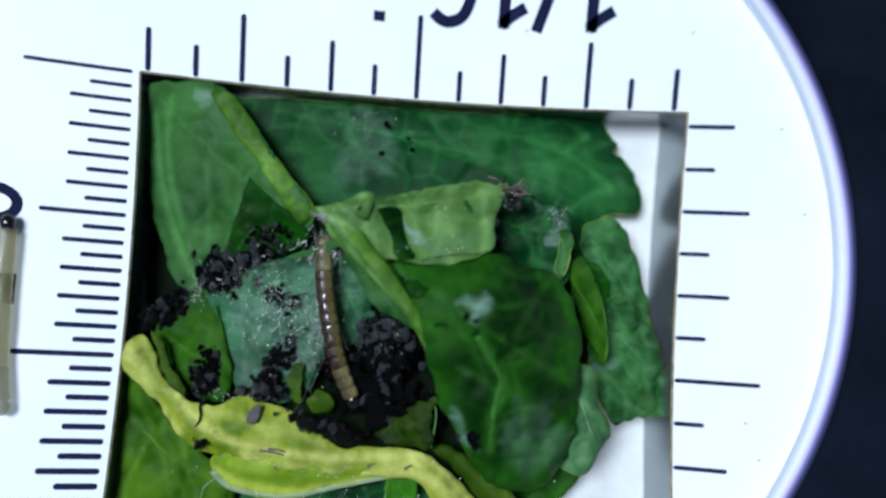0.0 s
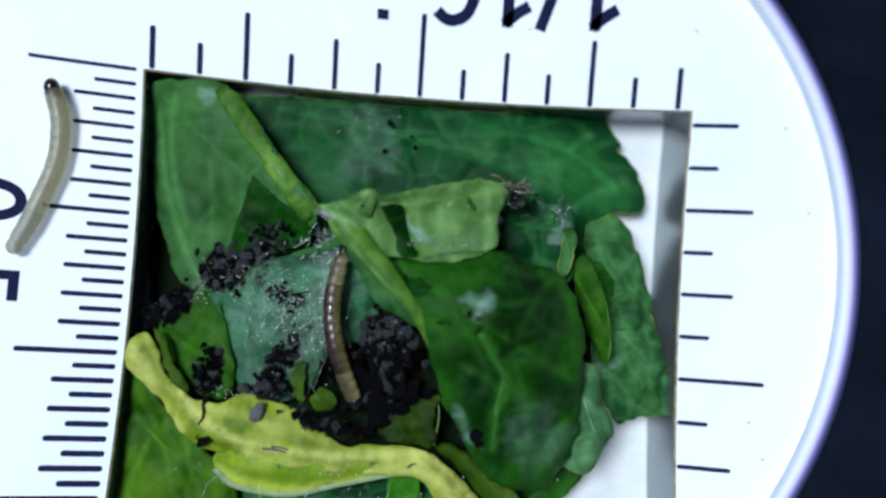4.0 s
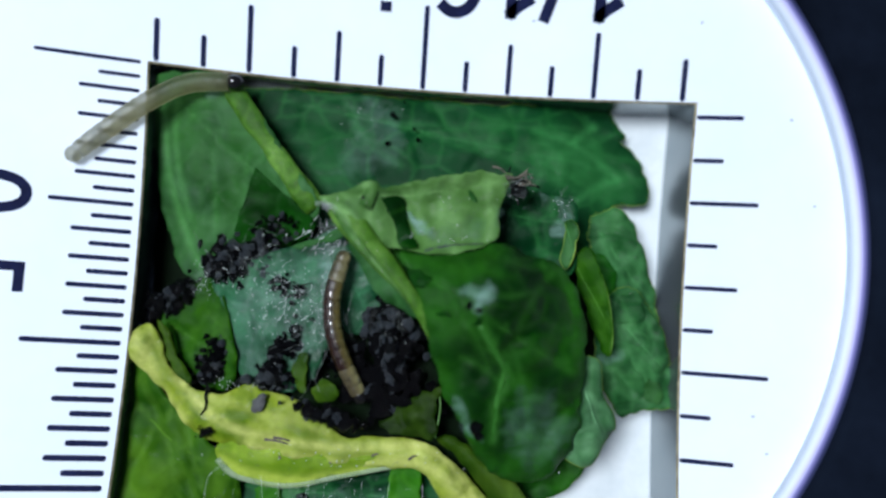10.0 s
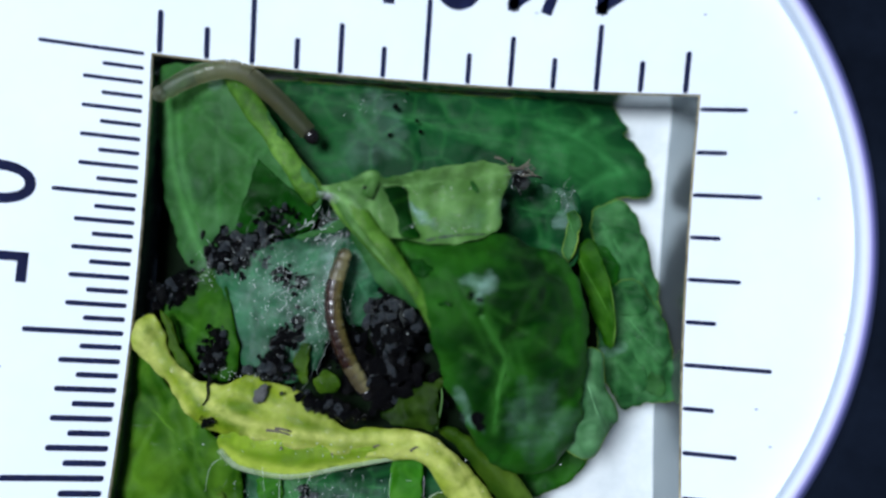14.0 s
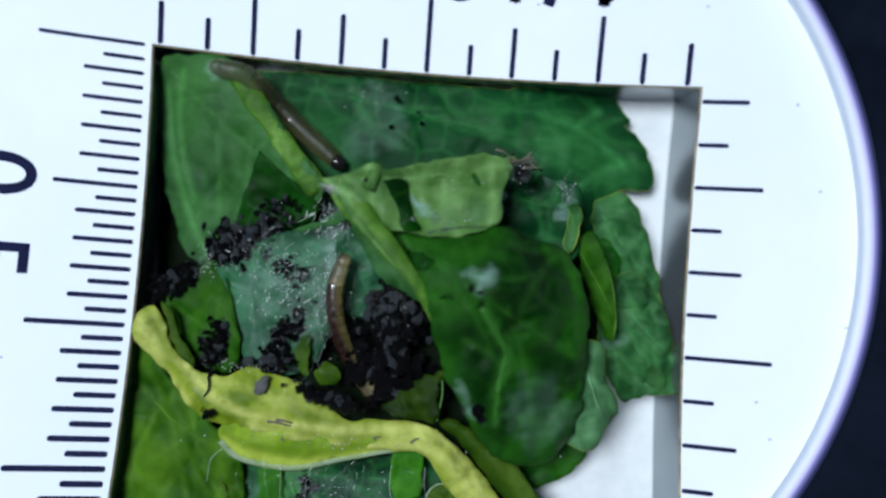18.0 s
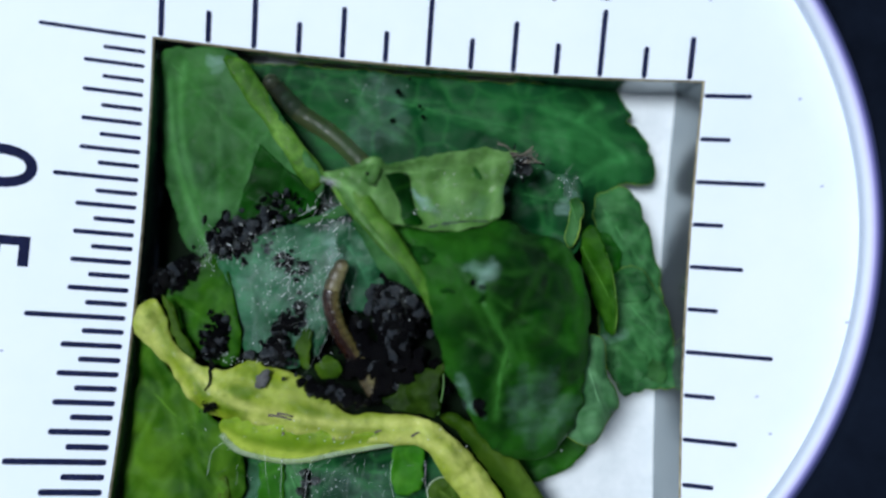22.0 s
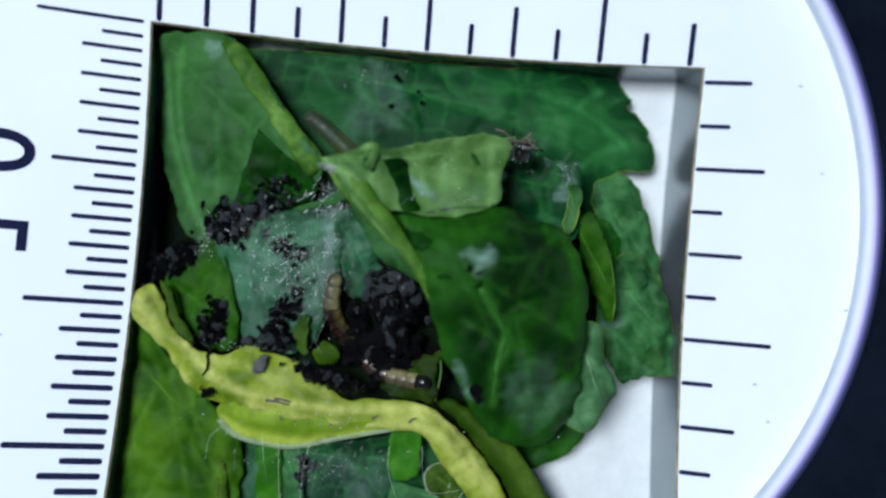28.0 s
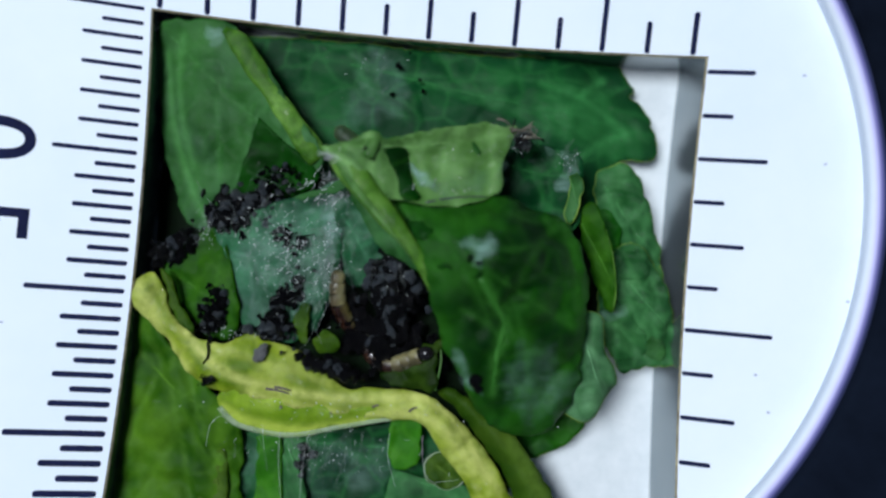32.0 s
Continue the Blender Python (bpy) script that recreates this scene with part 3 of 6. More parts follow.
def lettering(words, x, y, size, turn, spacing=1.0):
    """Printed characters on the plate; x, y is the middle of the first one's top."""
    cu = bpy.data.curves.new("printed_text", "FONT")
    cu.body, cu.size, cu.extrude, cu.space_character = words, size, 0.02, spacing
    cu.offset = 0.004 * size
    cu.resolution_u = 6
    tmp = bpy.data.objects.new("printed_text", cu)
    scene.collection.objects.link(tmp)
    me = bpy.data.meshes.new_from_object(tmp.evaluated_get(bpy.context.evaluated_depsgraph_get()))
    bpy.data.objects.remove(tmp)
    c, s = math.cos(radians(turn)), math.sin(radians(turn))
    for v in me.vertices:
        u, w = v.co.x, v.co.y - size * 0.69
        px, py = bowed(x + c * u - s * w, y + s * u + c * w)
        v.co = Vector((px, py, max(v.co.z, -0.03) * 0.5 + 0.004 - FLOOR)) * MM
    me.name = "printed_text"
    return hung("printed_text", me, INK, base)




def stroke(points, x, y, tall, width):
    """One pen stroke of an upside-down printed character; points in parts of the character's height."""
    c = even(glide(points, 8), 0.03) * tall
    d = np.gradient(c, axis=0)
    side = np.stack([-d[:, 1], d[:, 0]], 1) / (np.linalg.norm(d, axis=1)[:, None] + 1e-9) * width / 2
    flat = [bowed(x - u, y - w) for p, q in zip(c + side, c - side) for u, w in (p, q)]
    n = len(flat)
    verts = [(u, w, z) for z in (-0.03, 0.012) for u, w in flat]
    faces = []
    for k in range(0, n - 2, 2):
        faces += [(k + n, k + 1 + n, k + 3 + n, k + 2 + n), (k, k + 2, k + 2 + n, k + n), (k + 1, k + 1 + n, k + 3 + n, k + 3)]
    faces += [(0, n, n + 1, 1), (n - 2, n - 1, 2 * n - 1, 2 * n - 2)]
    hung("printed_character", mesh_of("printed_character", on_plate(verts), faces, False), INK, base)


ONE = [[(0.16, 0.0), (0.16, 0.5), (0.16, 1.0)], [(0.20, 0.97), (0.08, 0.86), (-0.10, 0.74)]]
SIX = [[(0.50, 0.86), (0.40, 0.94), (0.28, 0.96), (0.13, 0.88), (0.04, 0.66), (0.02, 0.40), (0.09, 0.14), (0.27, 0.04), (0.45, 0.12), (0.54, 0.31), (0.46, 0.52), (0.28, 0.60), (0.11, 0.50), (0.04, 0.34)]]
SLASH = [[(0.0, -0.06), (0.17, 0.48), (0.34, 1.02)]]
LETTER_I = [[(0.1, 0.0), (0.1, 0.4), (0.1, 0.72)], [(0.1, 0.90), (0.1, 0.96), (0.1, 1.02)]]
LETTER_N = [[(0.05, 0.0), (0.05, 0.4), (0.05, 0.72)], [(0.07, 0.55), (0.20, 0.70), (0.36, 0.68), (0.42, 0.5), (0.42, 0.0)]]
for glyph, along in ((ONE, 0.0), (SLASH, 1.5), (ONE, 3.26), (SIX, 4.9), (LETTER_I, 8.1), (LETTER_N, 9.3)):
    for line in glyph:
        stroke(line, 6.86 - along, 12.99, 3.0, 0.42)
lettering("0.5 mm", -13.38, 2.95, 3.4, -90, 1.14)

# ---- the black round frame of the lens above the plate ----
FRAME_Z = 1.0
frame_ring = thing("lens_frame", "matt black round frame of a magnifying lens above the plate", "lens frame", at=(0, 0, FLOOR))


def lens_frame():
    verts, faces = [], []
    n = 72
    prof = [(0.40, 0.17), (0.46, 0.0), (9.0, -0.2), (9.4, 0.2), (9.4, 0.6), (9.0, 0.8), (0.8, 0.3)]
    for k in range(n + 1):
        a = radians(-112 + 224 * k / n)
        for r, z in prof:
            verts.append((math.cos(a) * (FRAME_R + r), math.sin(a) * (FRAME_R + r), FRAME_Z + z - FLOOR))
    m = len(prof)
    for k in range(n):
        for j in range(m):
            a, b = k * m + j, k * m + (j + 1) % m
            faces.append((a, a + m, b + m, b))
    faces += [tuple(range(m)), tuple(reversed(range(n * m, n * m + m)))]
    hung("ring", mesh_of("ring", verts, faces), BLACK, frame_ring)
    # this bevel's colour imitates the out-of-focus edge of the opening
    verts, faces = [], []
    for k in range(n + 1):
        a = radians(-111 + 222 * k / n)
        for r, z in ((0.0, 0.02 - FRAME_Z), (0.03, -0.25), (0.15, -0.05), (0.42, 0.15), (0.6, 0.2), (0.6, 0.02 - FRAME_Z)):
            verts.append((math.cos(a) * (FRAME_R + r), math.sin(a) * (FRAME_R + r), FRAME_Z + z - FLOOR))
    for k in range(n):
        for j in range(6):
            faces.append((k * 6 + j, k * 6 + 6 + j, k * 6 + 6 + (j + 1) % 6, k * 6 + (j + 1) % 6))
    hung("bevel", mesh_of("bevel", verts, faces), BLUR_RIM, frame_ring, "bevel coloured like the blurred violet edge of the lens opening")
    bm = bmesh.new()
    bmesh.ops.create_cube(bm, size=1.0)
    tall = FRAME_Z - FLOOR + 0.5
    for v in bm.verts:
        v.co = Vector((FRAME_R + 19.5 + v.co.x * 2.5, v.co.y * 16, (v.co.z + 0.5) * tall)) * MM
    part("upright", bm, BLACK, frame_ring)
    bm = bmesh.new()
    bmesh.ops.create_cube(bm, size=1.0)
    for v in bm.verts:
        v.co = Vector((FRAME_R + 14.0 + v.co.x * 12.5, v.co.y * 16, tall + v.co.z * 1.4 + 0.3)) * MM
    part("arm", bm, BLACK, frame_ring)


lens_frame()


# ---- the leaves in the window ----
def leaf(label, name="leaf"):
    return thing(name, label, "leaf", "crumpled leaf pieces in the window", at=(0, 0, 0))


# dark sheet added on the paper, so that the gaps between leaves read as shade
o = leaf("dark green sheet added on the paper so the gaps read as shaded")
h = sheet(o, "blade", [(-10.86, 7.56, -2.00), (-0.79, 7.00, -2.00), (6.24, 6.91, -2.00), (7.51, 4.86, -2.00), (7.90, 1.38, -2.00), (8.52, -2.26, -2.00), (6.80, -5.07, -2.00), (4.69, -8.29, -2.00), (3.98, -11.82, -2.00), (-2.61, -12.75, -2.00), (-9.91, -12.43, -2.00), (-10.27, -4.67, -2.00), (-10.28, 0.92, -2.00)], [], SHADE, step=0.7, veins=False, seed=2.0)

# upper dark leaf
o = leaf("dark green toothed leaf with pale silk threads along its upper side")
h_back = sheet(o, "blade", [(-7.54, 7.29, -1.10), (-4.84, 7.34, -0.90), (-0.81, 7.29, -0.80), (3.26, 7.31, -0.80), (7.20, 7.64, -1.70), (7.84, 7.12, -1.60), (8.31, 6.52, -1.50), (8.11, 6.25, -1.40), (8.76, 5.72, -1.30), (9.14, 4.88, -1.20), (9.30, 4.02, -1.20), (9.08, 3.74, -1.20), (8.25, 3.74, -1.20), (7.68, 3.16, -1.40), (8.26, 1.61, -1.60), (4.11, 0.64, -1.20), (-2.63, 0.90, -1.30), (-6.63, 3.58, -1.40)],
               [(-1.58, 5.58, -0.50), (2.65, 5.67, -0.60), (5.57, 5.15, -0.40), (-3.77, 4.64, -1.10)], VEIL, step=0.18, crinkle=0.18, teeth=0.08, tooth=1.3, rim=BRIGHTRIM, seed=3.0)
tint(h_back, "pale", [((5.20, 5.61, -0.80), (6.57, 5.37, -0.80), (7.85, 4.56, -0.80))], 1.1, 0.75)
tint(h_back, "pale", [((2.27, 5.84, -0.80), (2.99, 5.10, -0.80)), ((-4.20, 5.68, -0.80), (-3.17, 3.95, -0.80))], 0.8, 0.5)
ribs(o, h_back, [((4.48, 6.35, -0.80), (6.00, 5.92, -0.80), (7.02, 5.41, -0.80), (7.98, 4.66, -0.80)), ((6.00, 5.92, -0.80), (6.61, 6.51, -0.80), (6.98, 6.77, -0.80)), ((7.98, 4.66, -0.80), (7.08, 4.28, -0.80), (6.23, 3.54, -0.80))], 0.08, 0.03, None)
ribs(o, h_back, [((0.55, 7.11, -0.60), (1.52, 5.82, -0.60), (3.79, 5.05, -0.50)), ((5.12, 5.12, -0.40), (6.00, 5.52, -0.40), (7.10, 6.17, -0.40)), ((-3.00, 6.86, -0.60), (-2.01, 5.34, -0.60), (-0.63, 4.54, -0.60))], 0.07, 0.03, DIMVEIN)

# deeper green imitates a dark hole and the shade beside the fold's ridge
tint(h_back, "deep", [((2.20, 4.95, -0.60), (3.10, 4.70, -0.60)), ((-6.20, 5.60, -1.00), (-4.60, 3.90, -1.10))], 0.6, 1.0)

# folded leaf in the corner
o = leaf("mid green leaf folded over along a pale raised midrib")
h_fold = sheet(o, "blade", [(-10.41, 7.47, -0.35), (-9.56, 7.60, -0.20), (-7.67, 7.44, 0.00), (-6.61, 6.54, 0.10), (-5.41, 5.06, 0.20), (-3.86, 3.04, 0.30), (-3.67, 2.35, 0.20), (-4.81, 1.37, -0.60), (-6.93, 0.16, -0.90), (-8.55, -0.36, -1.00), (-9.65, 1.45, -1.10), (-10.30, 4.05, -1.05), (-10.60, 6.30, -0.95)],
               [(-7.11, 4.23, -0.10), (-8.82, 6.35, -0.25), (-8.36, 3.50, -0.20), (-6.13, 2.55, -0.15)], MID, step=0.15, crinkle=0.22, seed=4.0)
ridge = even(glide([(-7.80, 7.28, 0.05), (-7.17, 6.82, 0.15), (-6.31, 5.71, 0.25), (-5.08, 4.19, 0.30), (-3.73, 2.56, 0.20)], 6), 0.25)
tube(o, "midrib", ridge + np.array([-0.05, -0.05, -0.13]), 0.38, 0.42, RIDGE, sides=16, flat=0.42, label="pale yellow-green raised midrib", bulge=lambda s: min(1, 0.35 + 5 * s) * (1 + 0.12 * math.sin(9 * s) + 0.08 * math.sin(23 * s)))
tint(h_fold, "pale", [((-7.37, 6.40, 0.00), (-6.54, 5.35, 0.00), (-5.35, 3.90, 0.00))], 0.5, 0.8)
tint(h_fold, "pale", [((-9.13, 5.61, 0.00), (-8.15, 4.14, 0.00))], 1.1, 0.5)
# dark sheet over the fold's lower face, its shade put into the colour
sheet(o, "shaded_face", [(-6.20, 3.98, 0.20), (-5.12, 3.10, 0.30), (-4.16, 2.43, 0.30), (-3.78, 1.82, 0.20), (-4.53, 1.18, 0.00), (-5.59, 0.77, -0.10), (-6.64, 0.14, -0.20), (-7.39, -0.08, -0.30), (-7.00, 1.12, 0.00), (-6.58, 2.66, 0.10)], [], SHADE_GREEN, step=0.16, thick=0.02, ragged=0.03, veins=False, over=h_fold, seed=36.0)
ribs(o, h_fold, [((-10.22, 6.31, -0.50), (-9.83, 4.34, -0.50), (-9.17, 2.18, -0.50), (-8.22, 0.05, -0.40)), ((-9.51, 6.96, -0.20), (-9.54, 4.98, -0.30), (-8.72, 1.97, -0.30))], 0.08, 0.05, None)

# silk-covered leaf in the middle
o = leaf("grey-green leaf covered with a glistening film of silk")
h_web = sheet(o, "blade", [(-7.70, -0.58, 0.10), (-6.74, 0.32, 0.20), (-5.27, 0.62, 0.30), (-3.95, 1.34, 0.35), (-3.11, 1.64, 0.50), (-2.50, 1.87, 0.70), (-2.55, 1.21, 0.50), (-2.65, 0.15, 0.30), (-2.61, -1.13, 0.20), (-2.91, -2.53, 0.10), (-3.39, -3.93, 0.00), (-4.73, -4.54, -0.10), (-6.01, -4.29, -0.10), (-6.57, -2.63, 0.10), (-6.92, -1.39, 0.20)], [(-4.89, -1.69, 0.25), (-5.77, -0.90, 0.45)], TEAL, step=0.15, crinkle=0.32, ragged=0.12, seed=5.0)
tint(h_web, "deep", [((-2.89, -2.00, 0.00), (-3.13, -3.07, 0.00)), ((-4.05, -2.06, 0.00), (-3.67, -2.89, 0.00)), ((-5.99, -3.02, 0.00), (-5.59, -4.05, 0.00))], 0.45, 0.9)
tint(h_web, "pale", [((-2.81, 1.45, 0.00), (-3.78, 0.09, 0.00), (-4.54, -1.24, 0.00)), ((-5.66, -0.45, 0.00), (-5.11, -2.13, 0.00)), ((-6.68, -0.94, 0.00), (-6.12, -2.61, 0.00))], 0.4, 0.9)

o = leaf("small dark green leaf lobe beside the yellow stalk")
sheet(o, "blade", [(-9.49, -2.07, -0.50), (-8.52, -0.94, -0.20), (-7.46, -0.31, 0.05), (-6.79, -1.38, 0.10), (-6.26, -4.09, 0.00), (-7.48, -4.49, -0.20), (-8.41, -3.49, -0.40), (-8.98, -2.57, -0.50)], [(-7.62, -2.27, 0.00)], FERN, step=0.18, crinkle=0.25, seed=6.0)

# floor of the hollow, its shade put into a near-black colour
o = leaf("dark sheet under the rolled leaf coloured as the hollow's shade")
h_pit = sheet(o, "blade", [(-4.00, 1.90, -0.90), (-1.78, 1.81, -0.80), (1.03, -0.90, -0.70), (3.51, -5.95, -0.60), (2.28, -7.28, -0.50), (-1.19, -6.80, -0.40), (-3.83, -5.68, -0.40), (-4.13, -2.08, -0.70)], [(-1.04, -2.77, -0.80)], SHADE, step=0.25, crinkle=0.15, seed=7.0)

# lower leaves
o = leaf("green leaf lying under the yellow stalk at the window's edge")
h_low = sheet(o, "blade", [(-10.82, -4.62, -0.90), (-10.39, -3.62, -0.70), (-9.42, -4.30, -0.50), (-8.50, -5.40, -0.40), (-7.20, -6.50, -0.40), (-6.00, -7.60, -0.50), (-5.85, -9.85, -0.70), (-6.10, -11.79, -0.90), (-10.51, -12.20, -1.10), (-10.80, -8.44, -1.00)], [(-8.94, -7.62, -0.40)], GRASS, step=0.18, crinkle=0.28, seed=8.0)
tint(h_low, "pale", [((-6.90, -7.20, -0.40), (-6.60, -9.00, -0.60), (-6.70, -11.50, -0.80))], 0.35, 1.0)
tint(h_low, "deep", [((-9.60, -5.20, -0.50), (-9.00, -6.60, -0.50)), ((-8.20, -8.60, -0.50), (-7.60, -10.80, -0.70))], 0.6, 0.9)
ribs(o, h_low, [((-9.87, -4.54, -0.50), (-8.58, -6.97, -0.40), (-7.68, -10.70, -0.60)), ((-9.23, -5.77, -0.50), (-9.96, -7.72, -0.70), (-10.25, -9.42, -0.80)), ((-8.26, -8.20, -0.40), (-9.21, -9.94, -0.60), (-9.86, -11.46, -0.80))], 0.05, 0.025, DIMVEIN)

o = leaf("dark green leaf veiled with silk below the yellow stalk")
h_veil = sheet(o, "blade", [(-7.50, -7.64, -1.00), (-5.86, -7.74, -0.80), (-3.71, -7.82, -0.70), (-1.16, -7.48, -0.70), (0.97, -6.95, -0.70), (2.55, -7.95, -0.80), (3.73, -9.40, -0.90), (4.71, -11.08, -1.00), (-1.75, -11.84, -1.20), (-7.19, -11.87, -1.20)], [], VEIL, step=0.22, crinkle=0.3, seed=9.0)

o = leaf("bright green torn leaf scrap below the yellow stalk")
sheet(o, "blade", [(-0.30, -7.05, -0.30), (0.80, -6.95, -0.30), (0.98, -8.22, -0.35), (0.88, -8.75, -0.40), (-0.02, -8.82, -0.40), (-0.27, -8.11, -0.40)], [], BRIGHTGREEN, step=0.12, crinkle=0.15, ragged=0.1, veins=False, seed=10.0)
o = leaf("bright green narrow leaf scrap below the yellow stalk")
sheet(o, "blade", [(-5.34, -8.19, -0.50), (-4.39, -8.01, -0.40), (-4.26, -9.29, -0.45), (-4.15, -11.10, -0.50), (-5.16, -11.19, -0.55), (-5.15, -9.58, -0.50)], [], BRIGHTGREEN, step=0.15, crinkle=0.15, ragged=0.08, veins=False, seed=11.0)
o = leaf("grey-green narrow leaf scrap below the yellow stalk")
sheet(o, "blade", [(-4.28, -8.11, -0.55), (-3.46, -8.00, -0.50), (-3.48, -9.24, -0.50), (-3.16, -11.04, -0.55), (-4.06, -11.12, -0.60)], [], SAGE, step=0.18, crinkle=0.12, seed=32.0)
o = leaf("yellow-green leaf stripe beside the stalk")
sheet(o, "blade", [(-7.32, -8.06, -0.60), (-6.64, -8.21, -0.55), (-6.30, -9.69, -0.60), (-6.25, -11.30, -0.65), (-7.29, -11.40, -0.70), (-7.32, -9.57, -0.65)], [], OLIVE, step=0.18, crinkle=0.1, seed=33.0)
o = leaf("brownish green oval leaf scrap with a pale rim")
sheet(o, "blade", [(1.24, -8.46, -0.40), (1.95, -8.18, -0.35), (2.64, -8.73, -0.35), (2.61, -9.34, -0.40), (1.89, -9.52, -0.40), (1.33, -9.22, -0.40)], [], OLIVE, step=0.12, crinkle=0.12, ragged=0.12, rim=FRAY, seed=34.0)
o = leaf("green leaf piece beneath the brown scrap")
sheet(o, "blade", [(-0.03, -9.03, -0.60), (1.40, -9.29, -0.55), (2.93, -9.49, -0.55), (3.45, -10.64, -0.60), (0.02, -10.92, -0.65)], [], SAGE, step=0.2, crinkle=0.12, seed=35.0)

# yellow stalk
o = thing("leaf_stalk", "yellow-green torn leaf stalk with small dark nicks", "leaf stalk")
h_stalk = sheet(o, "stalk", [(-10.55, -3.05, -0.10), (-10.20, -2.48, 0.00), (-9.60, -2.18, 0.10), (-9.15, -2.96, 0.10), (-8.76, -3.82, 0.15), (-8.10, -4.36, 0.20), (-7.56, -4.61, 0.25), (-6.65, -4.63, 0.30), (-5.73, -4.22, 0.35), (-5.07, -4.44, 0.40), (-4.00, -4.66, 0.40), (-3.11, -5.27, 0.40), (-1.99, -6.02, 0.40), (-1.31, -5.84, 0.40), (-0.36, -5.89, 0.40), (1.09, -5.98, 0.40), (2.08, -6.71, 0.30), (3.18, -7.70, 0.15), (4.15, -9.01, -0.05), (5.05, -10.65, -0.30),
                          (3.70, -10.76, -0.30), (2.71, -9.19, -0.05), (1.61, -7.97, 0.15), (0.83, -7.02, 0.30), (-0.27, -7.03, 0.30), (-2.17, -6.99, 0.30), (-3.87, -6.85, 0.30), (-4.90, -6.68, 0.30), (-6.39, -6.54, 0.20), (-7.45, -6.29, 0.10), (-8.21, -5.71, 0.10), (-8.78, -4.88, 0.00), (-9.67, -4.14, -0.05), (-10.42, -3.55, -0.10)], [], STALK, step=0.14, crinkle=0.2, thick=0.4, dome=0.25, roll=0.12, ragged=0.05, veins=False, seed=12.0)
ribs(o, h_stalk, [((-8.44, -4.19, 0.30), (-6.86, -5.54, 0.40), (-4.94, -6.15, 0.50), (-2.02, -6.34, 0.50), (0.88, -6.07, 0.50)), ((0.99, -6.08, 0.40), (2.21, -6.94, 0.30), (3.61, -8.98, 0.10))], 0.10, 0.06, None)
tint(h_stalk, "vein", [((-10.25, -2.80, 0.00), (-9.85, -3.20, 0.10), (-9.35, -4.10, 0.10))], 0.35, 0.9)
tint(h_stalk, "deep", [((-3.96, -5.57, 0.40), (-2.86, -6.22, 0.40), (-1.38, -6.43, 0.40)), ((-9.49, -3.35, 0.10), (-8.99, -4.16, 0.10))], 0.45, 0.8)
tint(h_stalk, "vein", [((-5.56, -6.45, 0.40), (-3.85, -6.91, 0.40), (-1.75, -7.01, 0.40), (0.53, -6.71, 0.40), (1.84, -7.26, 0.30), (2.99, -8.56, 0.10)), ((-10.00, -3.60, 0.10), (-9.14, -4.81, 0.10), (-8.18, -5.78, 0.20))], 0.3, 0.85)
ribs(o, h_stalk, [((-7.30, -4.30, 0.40), (-7.14, -4.55, 0.40), (-7.32, -4.80, 0.40), (-7.20, -5.10, 0.40), (-7.40, -5.50, 0.40))], 0.04, 0.02, FRASS, lift=0.05, name="crack")
ribs(o, h_stalk, [((-7.77, -4.78, 0.30), (-6.28, -5.00, 0.40), (-4.37, -5.40, 0.50), (-2.47, -5.91, 0.50)), ((-9.78, -2.40, 0.10), (-9.07, -3.41, 0.10), (-8.24, -4.39, 0.20)), ((2.20, -6.65, 0.20), (3.12, -7.76, 0.10), (4.07, -9.39, 0.00))], 0.09, 0.05, DIMVEIN)
sheet(o, "torn_inside", [(-9.33, -2.08, 0.20), (-8.87, -2.45, 0.20), (-8.59, -3.17, 0.20), (-8.09, -3.87, 0.25), (-7.86, -4.38, 0.30), (-8.31, -4.10, 0.30), (-8.80, -3.50, 0.25), (-9.05, -2.78, 0.20)], [], OLIVE, step=0.14, crinkle=0.05, veins=False, seed=31.0)
for a, b in (((-4.64, -6.14, 0.40), (-4.01, -6.21, 0.40)), ((-0.97, -6.63, 0.40), (-0.72, -6.50, 0.40)), ((0.40, -6.64, 0.40), (0.70, -6.46, 0.40)), ((-2.82, -6.99, 0.30), (-2.62, -6.90, 0.30)), ((-4.42, -6.85, 0.40), (-4.33, -6.92, 0.40)), ((-2.55, -6.95, 0.40), (-2.42, -7.00, 0.40)), ((-7.16, -6.06, 0.40), (-7.09, -6.12, 0.40)), ((-4.96, -6.22, 0.40), (-4.07, -6.33, 0.40))):
    ribs(o, h_stalk, [(a, ((a[0] + b[0]) / 2, (a[1] + b[1]) / 2 + 0.03, 0), b)], 0.036, 0.02, BARK, lift=0.01, name="nick")
o = leaf("pale lime leaf strip along the underside of the stalk")
h_strip = sheet(o, "blade", [(-6.79, -7.09, -0.10), (-6.47, -6.42, 0.10), (-4.53, -6.58, 0.20), (-2.02, -6.67, 0.25), (0.81, -6.45, 0.20), (1.05, -6.80, 0.00), (-0.11, -7.02, 0.00), (-1.98, -7.47, -0.10), (-4.06, -8.00, -0.20), (-5.96, -7.76, -0.20)], [], CHARTREUSE, step=0.16, crinkle=0.1, thick=0.25, dome=0.1, ragged=0.08, veins=False, seed=13.0)
tint(h_strip, "deep", [((-5.76, -7.29, 0.00), (-3.67, -7.29, 0.00), (-1.58, -7.03, 0.00), (0.51, -6.66, 0.00))], 0.22, 0.95)
ribs(o, h_strip, [((-6.60, -7.12, 0.00), (-5.52, -7.59, 0.00), (-3.63, -7.74, 0.00), (-1.57, -7.28, 0.00), (0.93, -6.70, 0.00))], 0.12, 0.08, None)
